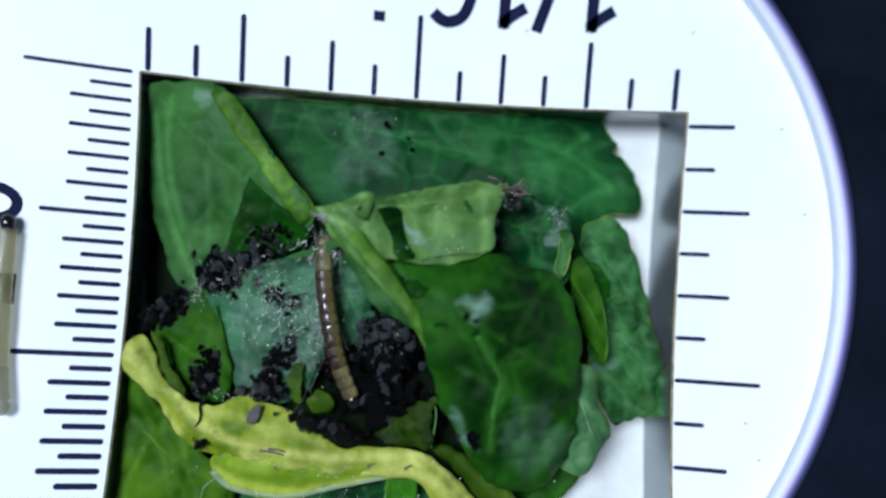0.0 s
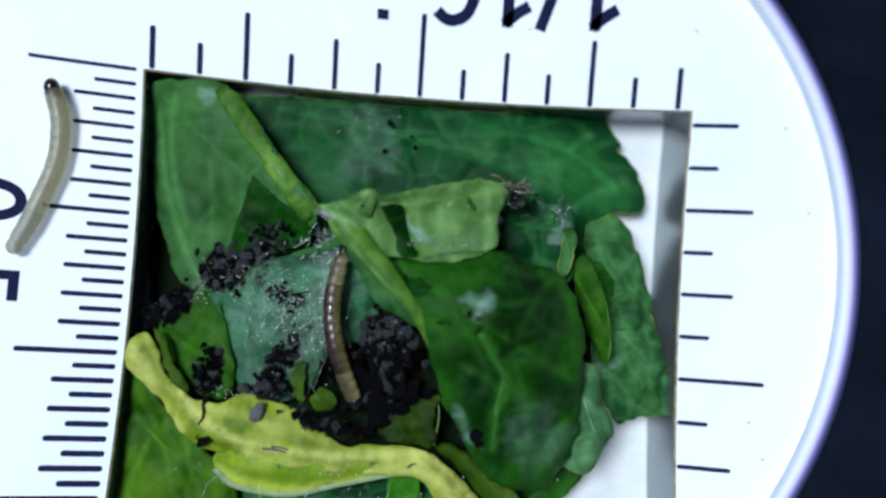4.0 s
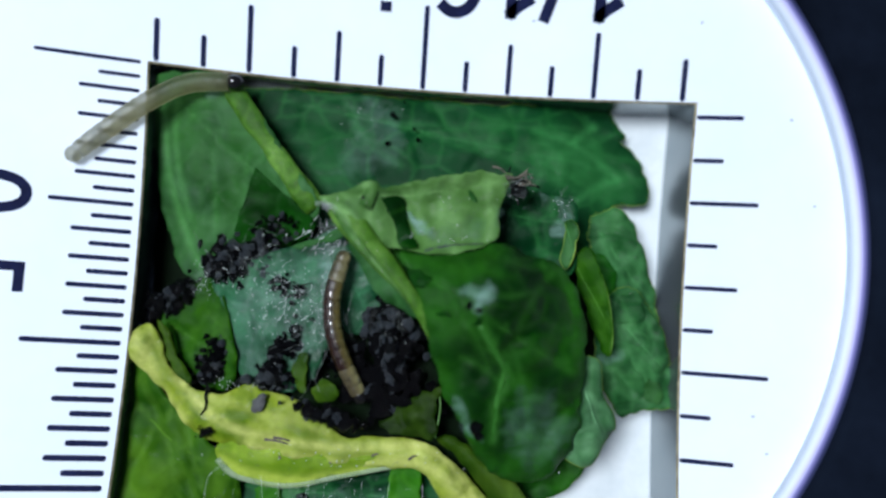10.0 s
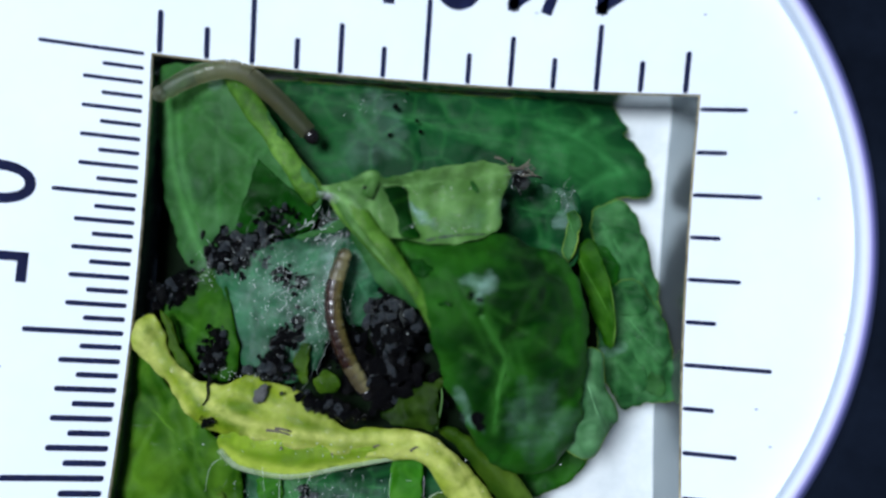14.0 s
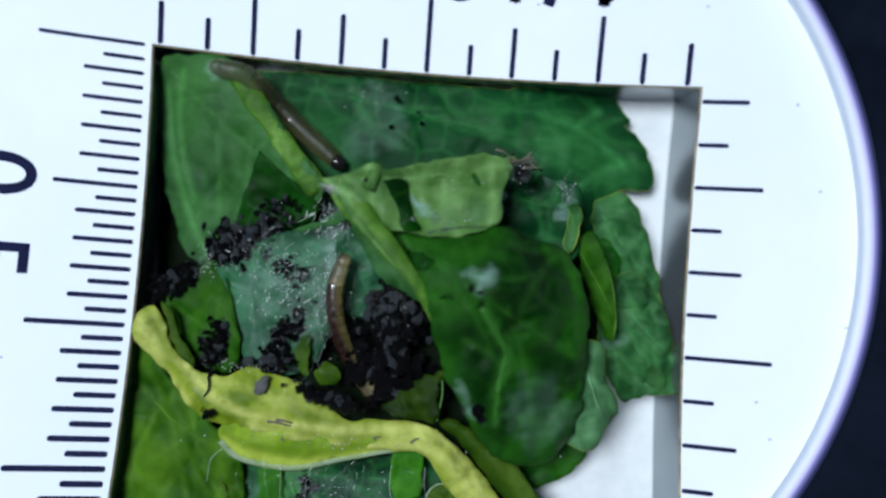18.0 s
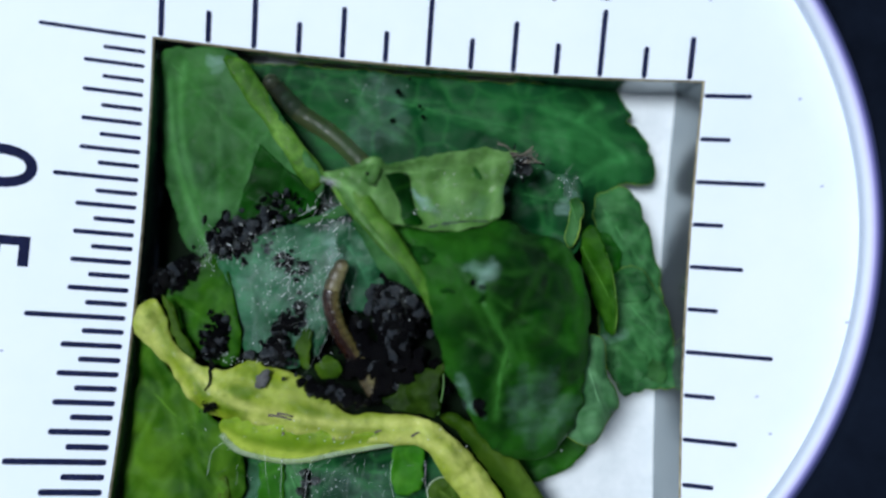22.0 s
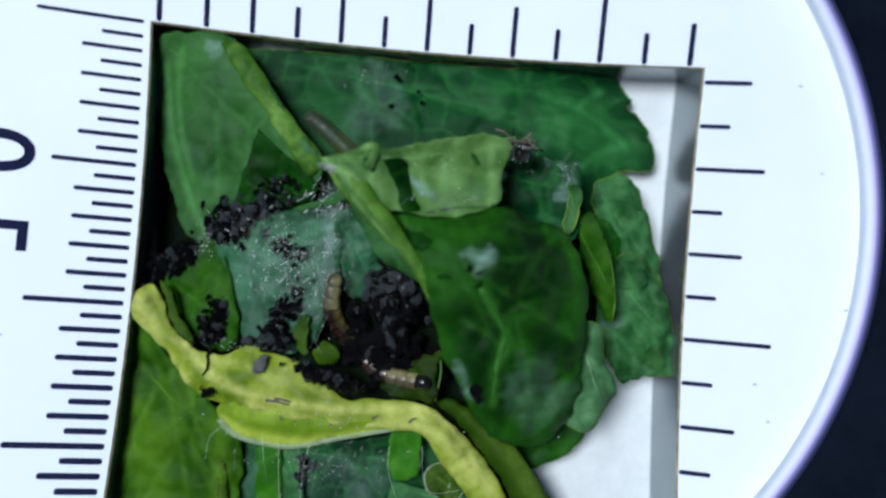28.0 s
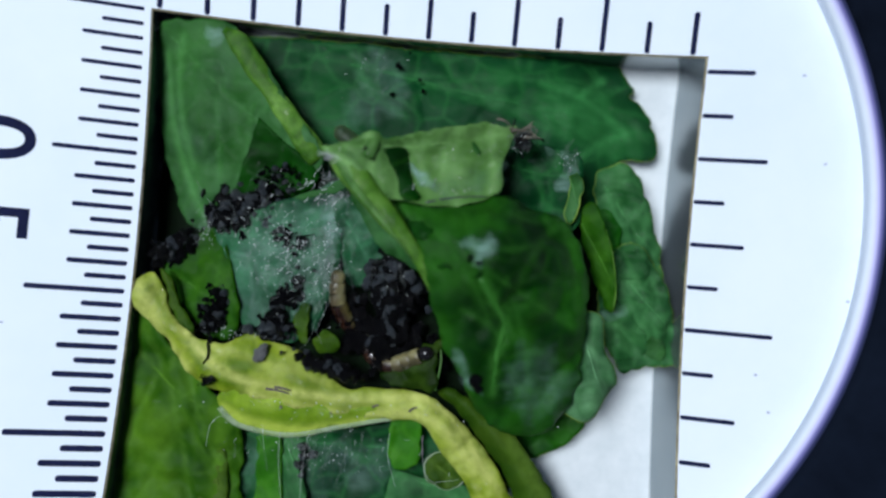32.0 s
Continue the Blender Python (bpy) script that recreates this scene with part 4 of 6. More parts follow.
tube(o, "leaf_edge", (lambda c: np.c_[c, h_strip(c) - 0.03])(even(glide([(-6.72, -7.10), (-6.00, -7.70), (-4.06, -7.94), (-1.98, -7.42), (-0.11, -6.98), (1.00, -6.78)], 6), 0.2)), 0.14, 0.09, MINT, sides=8, flat=0.3, label="pale translucent edge of the strip")
o = leaf("olive brown-green stalk tucked under the rolled leaf", "leaf_stalk")
h_olive = sheet(o, "stalk", [(1.41, -5.85, 0.20), (2.13, -5.69, 0.40), (3.23, -6.46, 0.40), (4.58, -7.46, 0.20), (5.63, -8.69, 0.00), (6.38, -10.16, -0.20), (5.02, -10.46, -0.30), (4.27, -8.99, -0.10), (3.33, -7.75, 0.10), (2.41, -6.74, 0.20)], [], OLIVE, veins=False, step=0.18, thick=0.4, dome=0.35, roll=0.2, seed=14.0)
tint(h_olive, "vein", [((4.40, -7.50, 0.30), (5.30, -8.70, 0.10), (6.00, -10.20, -0.10))], 0.32, 0.9)
# deeper tone stands for the shadow along the stalk's left side
tint(h_olive, "deep", [((2.30, -6.50, 0.30), (3.60, -7.80, 0.20), (4.60, -9.30, 0.00))], 0.4, 1.0)

# right-hand leaves
o = leaf("green leaf lobe with a crinkled toothed edge near the window's wall")
h_r1 = sheet(o, "blade", [(6.91, 3.07, -1.00), (8.06, 3.44, -0.80), (8.73, 2.47, -0.70), (9.30, 1.16, -0.60), (9.75, -0.37, -0.70), (9.76, -1.04, -0.80), (8.87, -1.32, -0.80), (7.99, -1.37, -0.90), (7.24, 0.37, -0.90)], [(8.23, 1.31, -0.50)], SAGE, step=0.16, crinkle=0.42, teeth=0.08, rim=RIM, seed=15.0)
ribs(o, h_r1, [((7.34, 2.29, 0.30), (8.06, 0.81, 0.30), (9.02, -0.65, 0.20)), ((7.93, 1.24, 0.30), (8.47, 1.49, 0.30), (8.80, 1.40, 0.30))], 0.05, 0.03, DIMVEIN)
sheet(o, "inner_fold", [(6.93, 1.51, 0.30), (7.64, 1.51, 0.30), (8.05, 0.76, 0.30), (7.96, -0.15, 0.30), (7.48, -0.35, 0.20), (7.09, 0.45, 0.20)], [], DARK, step=0.14, thick=0.03, ragged=0.08, veins=False, over=h_r1, seed=37.0)
o = leaf("green lowest leaf lobe with pale spots and a frayed tip")
h_r2 = sheet(o, "blade", [(7.69, -0.17, -0.60), (8.16, 0.30, -0.50), (8.93, 0.12, -0.40), (9.60, -0.94, -0.40), (10.18, -2.11, -0.40), (10.56, -3.08, -0.50), (10.41, -4.14, -0.60), (9.41, -4.31, -0.70), (8.42, -4.58, -0.70), (7.82, -3.57, -0.70), (7.39, -1.84, -0.60)], [(8.78, -2.19, -0.30)], SAGE, step=0.16, crinkle=0.42, teeth=0.08, rim=RIM, seed=16.0)
ribs(o, h_r2, [((7.85, -0.51, 0.50), (8.65, -2.16, 0.60), (9.85, -3.70, 0.40)), ((8.53, -1.96, 0.60), (7.94, -2.63, 0.50), (7.67, -3.29, 0.40)), ((8.76, -2.26, 0.60), (9.33, -2.13, 0.50), (9.84, -2.52, 0.50))], 0.05, 0.025, DIMVEIN)
sheet(o, "rounded_lobe", [(7.63, -0.28, 0.50), (8.21, 0.14, 0.50), (8.86, -0.01, 0.50), (9.15, -0.71, 0.50), (8.86, -0.99, 0.50), (8.16, -1.04, 0.50), (7.74, -0.81, 0.50)], [], SAGE, step=0.14, thick=0.05, ragged=0.04, veins=False, over=h_r2, seed=38.0)
sheet(o, "dark_panel", [(7.96, -2.74, 0.50), (8.59, -2.45, 0.50), (9.22, -3.21, 0.50), (9.36, -3.88, 0.40), (8.65, -4.13, 0.40), (8.01, -4.01, 0.40)], [], SAGE, step=0.14, thick=0.03, ragged=0.05, veins=False, over=h_r2, seed=39.0)
sheet(o, "frayed_tip", [(9.39, -3.07, 0.50), (9.82, -3.17, 0.50), (10.09, -3.83, 0.40), (9.84, -4.10, 0.40), (9.32, -3.94, 0.40), (9.18, -3.68, 0.40)], [], MID, step=0.12, thick=0.04, ragged=0.12, veins=False, over=h_r2, seed=40.0)
o = leaf("dark green bottom leaf with a yellowed edge")
sheet(o, "blade", [(3.81, -6.44, -1.10), (5.72, -5.44, -0.90), (7.39, -5.78, -0.80), (7.33, -6.55, -0.90), (6.83, -7.31, -1.00), (5.89, -8.02, -1.10), (4.69, -8.25, -1.20), (3.67, -7.76, -1.20)], [], DEEP, step=0.18, crinkle=0.3, teeth=0.06, rim=RIM, seed=17.0)
o = leaf("grey-green crinkled leaf lobe at the end of the roll")
sheet(o, "blade", [(6.40, -2.48, 1.30), (7.20, -2.56, 1.00), (7.45, -3.80, 0.90), (7.85, -4.40, 0.60), (7.92, -5.01, 0.50), (7.52, -5.60, 0.50), (7.30, -6.25, 0.40), (6.60, -6.40, 0.70), (5.75, -5.67, 1.00), (5.90, -3.97, 1.30)], [(6.80, -4.33, 1.40)], PALESAGE, step=0.2, crinkle=0.4, teeth=0.06, rim=RIM, seed=18.0)
o = leaf("narrow green leaf folded upright with a lime edge")
sheet(o, "blade", [(6.10, 1.20, 0.90), (6.55, 1.60, 1.00), (6.99, 0.99, 1.20), (7.44, -0.24, 1.20), (7.69, -1.49, 1.00), (7.66, -2.37, 0.80), (7.38, -2.12, 0.50), (6.90, -1.12, 0.50), (6.41, 0.12, 0.60)], [(7.0, -0.3, 0.9)], FERN, step=0.14, crinkle=0.12, roll=0.1, seed=19.0)
tube(o, "leaf_edge", even(glide([(7.10, 0.70, 1.12), (7.42, -0.24, 1.14), (7.67, -1.49, 0.94), (7.66, -2.30, 0.76)], 6), 0.2), 0.02, 0.05, RIDGE, sides=6)
o = leaf("small curled lime green leaf edge")
sheet(o, "blade", [(5.67, 2.52, 1.20), (5.88, 2.68, 1.40), (6.05, 2.20, 1.50), (6.02, 1.47, 1.40), (5.80, 0.75, 1.20), (5.59, 1.04, 1.10), (5.66, 1.78, 1.20)], [], MID, step=0.15, crinkle=0.06, thick=0.2, dome=0.2, rim=RIM, seed=20.0)
o = leaf("dark green leaf piece with silk stretched over its top")
h_silk = sheet(o, "blade", [(3.07, 2.96, 0.60), (3.71, 3.74, 0.70), (5.00, 3.56, 0.80), (5.94, 3.38, 1.00), (6.07, 2.56, 1.10), (6.07, 0.66, 0.90), (4.72, 0.58, 0.80), (3.43, 1.15, 0.60)], [(4.66, 2.30, 0.60)], VEIL, step=0.15, crinkle=0.35, seed=21.0)
# the deep shadow on this piece's left, put in as darker green
tint(h_silk, "deep", [((3.40, 3.00, 0.60), (3.60, 2.00, 0.60), (4.20, 1.20, 0.60))], 0.6, 1.0)

# the big rolled leaf
o = leaf("large dark green rolled leaf with branching pale veins")
h_roll = sheet(o, "blade", [(-1.62, 1.46, 3.00), (-0.43, 1.23, 3.10), (0.77, 0.96, 3.20), (2.13, 1.23, 3.30), (3.11, 1.38, 3.30), (4.14, 1.01, 3.20), (5.28, 0.82, 3.00), (5.68, 0.43, 2.90), (6.25, -0.63, 2.60), (6.48, -1.82, 2.30), (6.55, -3.20, 2.00), (6.48, -4.28, 1.80), (6.38, -5.40, 1.60), (5.88, -6.45, 1.40), (5.10, -7.02, 1.30), (3.96, -7.00, 1.60), (3.07, -6.32, 2.00), (2.26, -5.21, 2.60), (1.23, -3.46, 3.20), (0.70, -1.94, 3.60), (-0.32, -0.46, 3.60)],
               [(2.46, -0.40, 4.60), (3.60, -1.95, 4.00), (3.41, -3.92, 3.20), (4.87, -2.47, 3.40), (4.09, -0.40, 4.00)], DEEP, step=0.14, crinkle=0.3, roll=0.3, ragged=0.1, seed=22.0)
ribs(o, h_roll, [((2.50, -1.50, 4.30), (3.10, -2.40, 3.80), (3.47, -3.00, 3.40), (3.32, -4.10, 3.00), (3.30, -5.50, 2.30))], 0.09, 0.05, VEIN)
ribs(o, h_roll, [((5.28, 0.78, 3.00), (4.47, -0.18, 4.00), (3.85, -1.37, 4.00), (3.30, -2.60, 4.00))], 0.08, 0.04, DIMVEIN)
ribs(o, h_roll, [((5.28, 0.78, 3.00), (5.75, -0.67, 3.00), (6.02, -2.25, 2.50)), ((4.13, -0.77, 3.90), (4.90, -1.31, 3.50), (5.79, -1.45, 3.00)), ((3.55, -2.54, 3.50), (4.46, -2.30, 3.50), (5.74, -2.64, 3.00)), ((3.50, -3.50, 3.60), (2.74, -2.97, 3.50), (1.96, -2.64, 3.30)), ((3.45, -4.32, 3.00), (4.42, -3.88, 3.00), (5.73, -4.26, 2.40)), ((3.50, -5.14, 2.60), (4.58, -5.30, 2.40), (5.70, -5.52, 1.80)), ((5.28, 0.78, 3.00), (4.10, 0.59, 3.60), (3.31, 0.74, 3.60))], 0.06, 0.025, DIMVEIN)
rib = even(glide([(-2.68, 2.25, 3.30), (-2.09, 1.48, 3.50), (-1.35, 0.67, 3.70), (-0.43, -0.28, 3.80), (0.41, -1.28, 3.70), (1.07, -2.50, 3.30), (1.65, -3.65, 2.90)], 6), 0.2)
tube(o, "midrib", rib + np.array([0.1, 0.1, -0.12]), 0.5, 0.12, RIDGE, sides=14, flat=0.4, bulge=lambda s: 1 + 0.1 * math.sin(8 * s) + 0.08 * math.sin(21 * s), label="thick lime green midrib along the roll's edge")
tube(o, "rib_line", rib[:22] + np.array([-0.08, -0.05, 0.03]), 0.17, 0.06, LIME, sides=8, flat=0.4, bulge=lambda s: 0.7 + 0.4 * math.sin(5 * s))
h_side = sheet(o, "side_lobe", [(-2.36, 1.95, 3.10), (-1.62, 1.54, 3.20), (-0.36, 0.13, 3.30), (0.68, -1.46, 3.30), (0.03, -1.24, 3.00), (-0.99, -0.77, 2.90), (-1.61, 0.08, 2.90), (-2.15, 1.03, 3.00)], [], MID, step=0.15, crinkle=0.12, seed=23.0)
tint(h_roll, "pale", [((-0.59, 0.69, 3.50), (0.79, 0.48, 3.60), (2.13, 0.86, 3.60)), ((0.48, -0.99, 3.80), (1.65, -1.68, 4.20))], 0.95, 0.95)
# pale band imitates the lighter shading along the roll's right edge
tint(h_roll, "pale", [((5.69, 0.13, 2.90), (6.19, -1.03, 2.60), (6.51, -2.63, 2.20), (6.77, -4.26, 1.80))], 0.55, 1.0)
# sheen on the roll's lower end, put in as paler green
tint(h_roll, "pale", [((5.60, -4.60, 1.90), (5.10, -6.00, 1.60), (4.20, -6.50, 1.60))], 0.8, 0.85)
tint(h_roll, "pale", [((4.61, -5.33, 2.20), (4.06, -5.98, 2.00)), ((3.87, -3.31, 3.20), (4.52, -2.70, 3.20))], 0.5, 0.7)
tint(h_roll, "pale", [((1.30, -2.88, 3.20), (1.87, -4.03, 2.90), (2.76, -5.61, 2.30), (3.49, -6.52, 1.90))], 0.28, 0.9)
# the roll's left flank is darkened by colour
tint(h_roll, "deep", [((2.02, -2.44, 3.60), (2.73, -3.96, 3.20), (3.30, -5.33, 2.70))], 0.75, 0.9)
tint(h_roll, "deep", [((4.72, 0.04, 3.60), (4.11, -0.39, 3.90)), ((4.74, -3.07, 3.20), (5.08, -4.26, 2.70)), ((3.70, -0.80, 4.20), (3.66, -1.57, 4.10))], 0.6, 0.8)
# thin dark sheets laid on the roll imitate shaded holes
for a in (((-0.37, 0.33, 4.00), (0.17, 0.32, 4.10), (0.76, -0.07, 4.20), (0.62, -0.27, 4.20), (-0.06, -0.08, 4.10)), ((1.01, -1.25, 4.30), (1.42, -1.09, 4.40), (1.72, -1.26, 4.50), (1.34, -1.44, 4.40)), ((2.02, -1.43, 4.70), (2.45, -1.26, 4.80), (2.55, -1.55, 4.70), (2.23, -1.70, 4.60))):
    sheet(o, "dark_hole_patch", a, [], SHADE_GREEN, step=0.12, thick=0.02, ragged=0.2, veins=False, over=h_roll, seed=29.0)
o = leaf("light lime green leaf flap with a pointed tip")
h_flap = sheet(o, "blade", [(-3.27, 2.52, 3.50), (-2.46, 2.71, 3.60), (-1.71, 3.09, 3.80), (-1.28, 3.12, 3.80), (-1.08, 2.96, 3.60), (0.23, 3.37, 3.30), (2.01, 3.88, 3.00), (3.04, 3.94, 2.70), (3.48, 3.84, 2.50), (3.04, 2.71, 2.60), (3.03, 1.46, 2.90), (1.56, 0.93, 3.20), (-0.01, 0.89, 3.50), (-1.18, 0.99, 3.70), (-2.14, 1.46, 3.60), (-2.71, 2.02, 3.50)], [(0.50, 2.40, 2.90), (-0.69, 2.29, 3.20)], LIME, step=0.14, crinkle=0.25, thick=0.15, seed=24.0)
ribs(o, h_flap, [((-3.12, 2.47, 3.60), (-2.22, 1.95, 3.60), (-1.38, 1.02, 3.70)), ((-1.71, 3.04, 3.70), (-1.48, 2.48, 3.60), (-1.61, 1.60, 3.60))], 0.07, 0.04, None)
tube(o, "curled_nub", even(glide([(-1.66, 2.30, 3.62), (-1.54, 2.60, 3.74), (-1.44, 2.86, 3.72), (-1.38, 3.04, 3.60)], 5), 0.1), 0.26, 0.2, LIME, sides=12, flat=0.7)
ribs(o, h_flap, [((-1.80, 2.52, 3.70), (-1.71, 2.56, 3.70), (-1.60, 2.51, 3.70))], 0.04, 0.03, FRASS, lift=0.2, name="brown_spot")
# the flap's dark hole is a dark sheet laid on it, not a cut
sheet(o, "dark_hole_patch", [(-1.15, 2.60, 3.50), (-0.43, 2.73, 3.30), (-0.29, 2.27, 3.10), (0.02, 1.45, 3.30), (0.26, 1.02, 3.40), (-0.20, 0.88, 3.40), (-0.48, 1.05, 3.40), (-0.60, 1.72, 3.30), (-0.88, 2.25, 3.40)], [], DEEP, step=0.12, thick=0.02, ragged=0.05, veins=False, over=h_flap, seed=30.0)
ribs(o, h_flap, [((0.47, 0.92, 3.40), (1.34, 1.18, 3.30), (2.54, 1.32, 3.10))], 0.025, 0.02, ASH, lift=0.0, name="frayed_edge")
# the notch's dark is a darker green sheet laid on the flap
sheet(o, "dark_notch_patch", [(1.88, 3.22, 2.70), (2.04, 3.18, 2.70), (2.24, 2.86, 2.60), (2.14, 2.80, 2.60), (1.98, 2.98, 2.60)], [], MID, step=0.1, thick=0.02, ragged=0.04, veins=False, over=h_flap, seed=43.0)
tint(h_flap, "pale", [((2.66, 3.40, 2.60), (2.74, 2.60, 2.60), (2.74, 1.60, 2.90))], 0.22, 1.0, -0.08)
o = leaf("mottled dark green torn leaf scrap with a pale edge")
sheet(o, "blade", [(1.34, -3.96, 0.70), (1.43, -4.68, 0.70), (1.29, -5.80, 0.60), (0.60, -5.80, 0.40), (-0.35, -5.65, 0.40), (-0.84, -5.34, 0.30), (-0.21, -4.75, 0.35), (0.71, -4.34, 0.40)], [], BROWNOLIVE, step=0.14, crinkle=0.3, ragged=0.15, veins=False, seed=25.0)
tube(o, "leaf_edge", glide([(1.36, -4.00, 0.75), (1.45, -4.68, 0.75), (1.33, -5.75, 0.65)], 6), 0.025, 0.035, LIME, sides=6)
o = leaf("small bright green leaf bit between the droppings")
sheet(o, "blade", [(-4.00, -3.41, 0.50), (-3.75, -3.04, 0.60), (-3.55, -3.69, 0.60), (-3.58, -4.36, 0.50), (-3.93, -4.25, 0.40)], [], OLIVE, step=0.1, ragged=0.16, crinkle=0.25, veins=False, seed=26.0)
o = leaf("small rounded green leaf bit between the droppings")
sheet(o, "blade", [(-3.38, -4.21, 0.50), (-3.02, -3.91, 0.60), (-2.49, -4.09, 0.60), (-2.36, -4.57, 0.50), (-2.86, -4.80, 0.50), (-3.29, -4.69, 0.40)], [], OLIVE, step=0.1, dome=0.15, ragged=0.12, crinkle=0.25, veins=False, seed=27.0)

o = leaf("narrow lime green torn leaf strip at the flap's tip")
sheet(o, "blade", [(-4.55, 0.92, 0.90), (-3.87, 1.21, 1.00), (-3.14, 1.47, 1.20), (-2.60, 1.76, 1.40), (-2.46, 1.56, 1.40), (-2.91, 1.25, 1.20), (-3.62, 1.01, 1.00), (-4.27, 0.85, 0.90)], [], MID, step=0.12, crinkle=0.1, thick=0.06, veins=False, seed=41.0)

o = leaf("teal green silked leaf behind the brown caterpillar")
sheet(o, "blade", [(-3.08, 1.09, 0.20), (-2.30, 1.13, 0.30), (-1.61, 0.45, 0.30), (-1.07, -0.54, 0.20), (-1.26, -1.62, 0.00), (-1.92, -2.09, -0.10), (-2.53, -1.28, 0.00), (-2.88, -0.01, 0.10)], [], TEAL, step=0.14, crinkle=0.3, ragged=0.14, seed=42.0)


# ---- droppings, silk and debris ----
GRAINS = [blob(s, 0.85, 0.8) for s in range(6)]
for me in GRAINS[3:5]:
    me.polygons.foreach_set("use_smooth", [False] * len(me.polygons))
for i, me in enumerate(GRAINS):
    me.materials.append(ASH if i == 5 else FRASS)

PALE_GRAIN = blob(9, 0.85, 0.6)
PALE_GRAIN.materials.append(plain("pale_grey_frass", (0.06, 0.062, 0.066), (0.20, 0.20, 0.20), 3.0, 0.5, bump=0.9, far=0.1))


def frass(label, centre, rx, ry, turn, count, small, big, tall=0.5, seed=1, ashy=0.1):
    """A heap of droppings: lumpy black grains in an oval patch, piled towards its middle."""
    o = thing("frass_heap", label, "frass", "heaps of droppings", at=centre)
    count, small, big = int(count * 2.2), small * 0.62, big * 0.8
    rng = random.Random(seed)
    c, s = math.cos(radians(turn)), math.sin(radians(turn))
    for k in range(count):
        r, a = math.sqrt(rng.random()) * (1.0 if rng.random() > 0.14 else 1.5), rng.uniform(0, 2 * math.pi)
        u, v = r * math.cos(a) * rx, r * math.sin(a) * ry
        size = small + (big * 1.35 - small) * rng.random() ** 2.2
        z = tall * max(0, 1 - r * r) * rng.uniform(0.2, 1.0) + rng.uniform(-0.1, 0.05)
        g = new("grain", GRAINS[5] if rng.random() < ashy else GRAINS[rng.randrange(5)])
        g.parent = o
        g.location = Vector((c * u - s * v, s * u + c * v, z)) * MM
        g.rotation_euler = (rng.uniform(0, 6), rng.uniform(0, 6), rng.uniform(0, 6))
        g.scale = (size, size * rng.uniform(0.7, 1.2), size * rng.uniform(0.7, 1.1))
    return o


frass("heap of black crumbly droppings on the folded leaf", (-6.48, 0.23, 0.20), 1.35, 0.75, 5, 75, 0.12, 0.26, 0.5, 1, 0.35)
frass("dark droppings scattered in the shade by the wall", (-9.00, -1.25, -0.30), 1.1, 0.5, 35, 45, 0.1, 0.22, 0.4, 2, 0.3)
frass("loose black droppings on the silk film", (-4.58, -0.61, 0.40), 0.8, 0.35, -20, 22, 0.06, 0.14, 0.15, 3)
frass("cluster of grey-black droppings above the stalk", (-7.19, -3.40, 0.15), 0.5, 0.9, -15, 40, 0.1, 0.2, 0.4, 4, 0.3)
frass("column of black shiny droppings on the silk film", (-4.58, -3.04, 0.30), 0.42, 1.25, -28, 60, 0.09, 0.2, 0.45, 5, 0.2)
frass("grey droppings at the foot of the column", (-4.76, -3.99, 0.30), 0.75, 0.4, 0, 30, 0.1, 0.2, 0.3, 6, 0.5)
frass("large heap of black droppings in the hollow", (-0.42, -2.06, 0.30), 0.95, 1.3, 10, 90, 0.26, 0.27, 1.3, 7, 0.34)
frass("black droppings at the bottom of the hollow", (-0.29, -4.21, 0.10), 1.9, 0.75, 0, 60, 0.16, 0.3, 0.3, 8, 0.07)
frass("row of grey-black droppings on the yellow stalk", (-2.60, -5.21, 0.75), 1.3, 0.3, -14, 34, 0.1, 0.22, 0.25, 9, 0.2)
frass("black droppings on the corner leaf by its fold", (-5.18, 1.62, 0.00), 0.9, 0.7, 10, 34, 0.07, 0.16, 0.2, 10, 0.2)
frass("few dark droppings on the upper leaf", (-0.71, 5.83, -0.35), 1.1, 0.9, 0, 3, 0.1, 0.2, 0.1, 11, 0.0)
frass("dark grains beside the rolled leaf", (2.15, -0.94, 4.60), 0.35, 0.15, -20, 2, 0.1, 0.2, 0.1, 12, 0.0)
crust = thing("dropping", "single pale grey dropping on the yellow stalk", "frass", "heaps of droppings", at=(-5.19, -4.89, 0.72))
for at, size in (((0.0, 0.0, 0.0), (0.24, 0.28, 0.14)), ((0.1, 0.26, 0.02), (0.15, 0.13, 0.1)), ((-0.14, -0.2, 0.0), (0.14, 0.15, 0.1))):
    g = new("lump", PALE_GRAIN)
    g.parent, g.location, g.scale = crust, Vector(at) * MM, size
frass("few droppings on the leaf below the stalk", (-3.50, -8.93, -0.50), 0.3, 0.6, 0, 9, 0.08, 0.18, 0.1, 14, 0.2)
frass("black droppings under the torn stalk end", (-2.05, -3.22, 0.10), 0.7, 0.8, 20, 40, 0.1, 0.22, 0.3, 15, 0.1)
frass("dark grains along the stalk's lower edge", (-7.20, -6.08, 0.30), 0.3, 0.2, 0, 8, 0.06, 0.13, 0.1, 16, 0.1)

lump = thing("dropping", "blue-black dropping caught in white silk on the rolled leaf", "frass", "heaps of droppings", at=(2.66, -5.10, 2.72))
for at, size in (((0.0, 0.0, 0.0), (0.2, 0.24, 0.16)), ((0.12, -0.28, -0.06), (0.14, 0.14, 0.12))):
    g = new("lump", GRAINS[1])
    g.parent, g.location, g.scale = lump, Vector(at) * MM, size


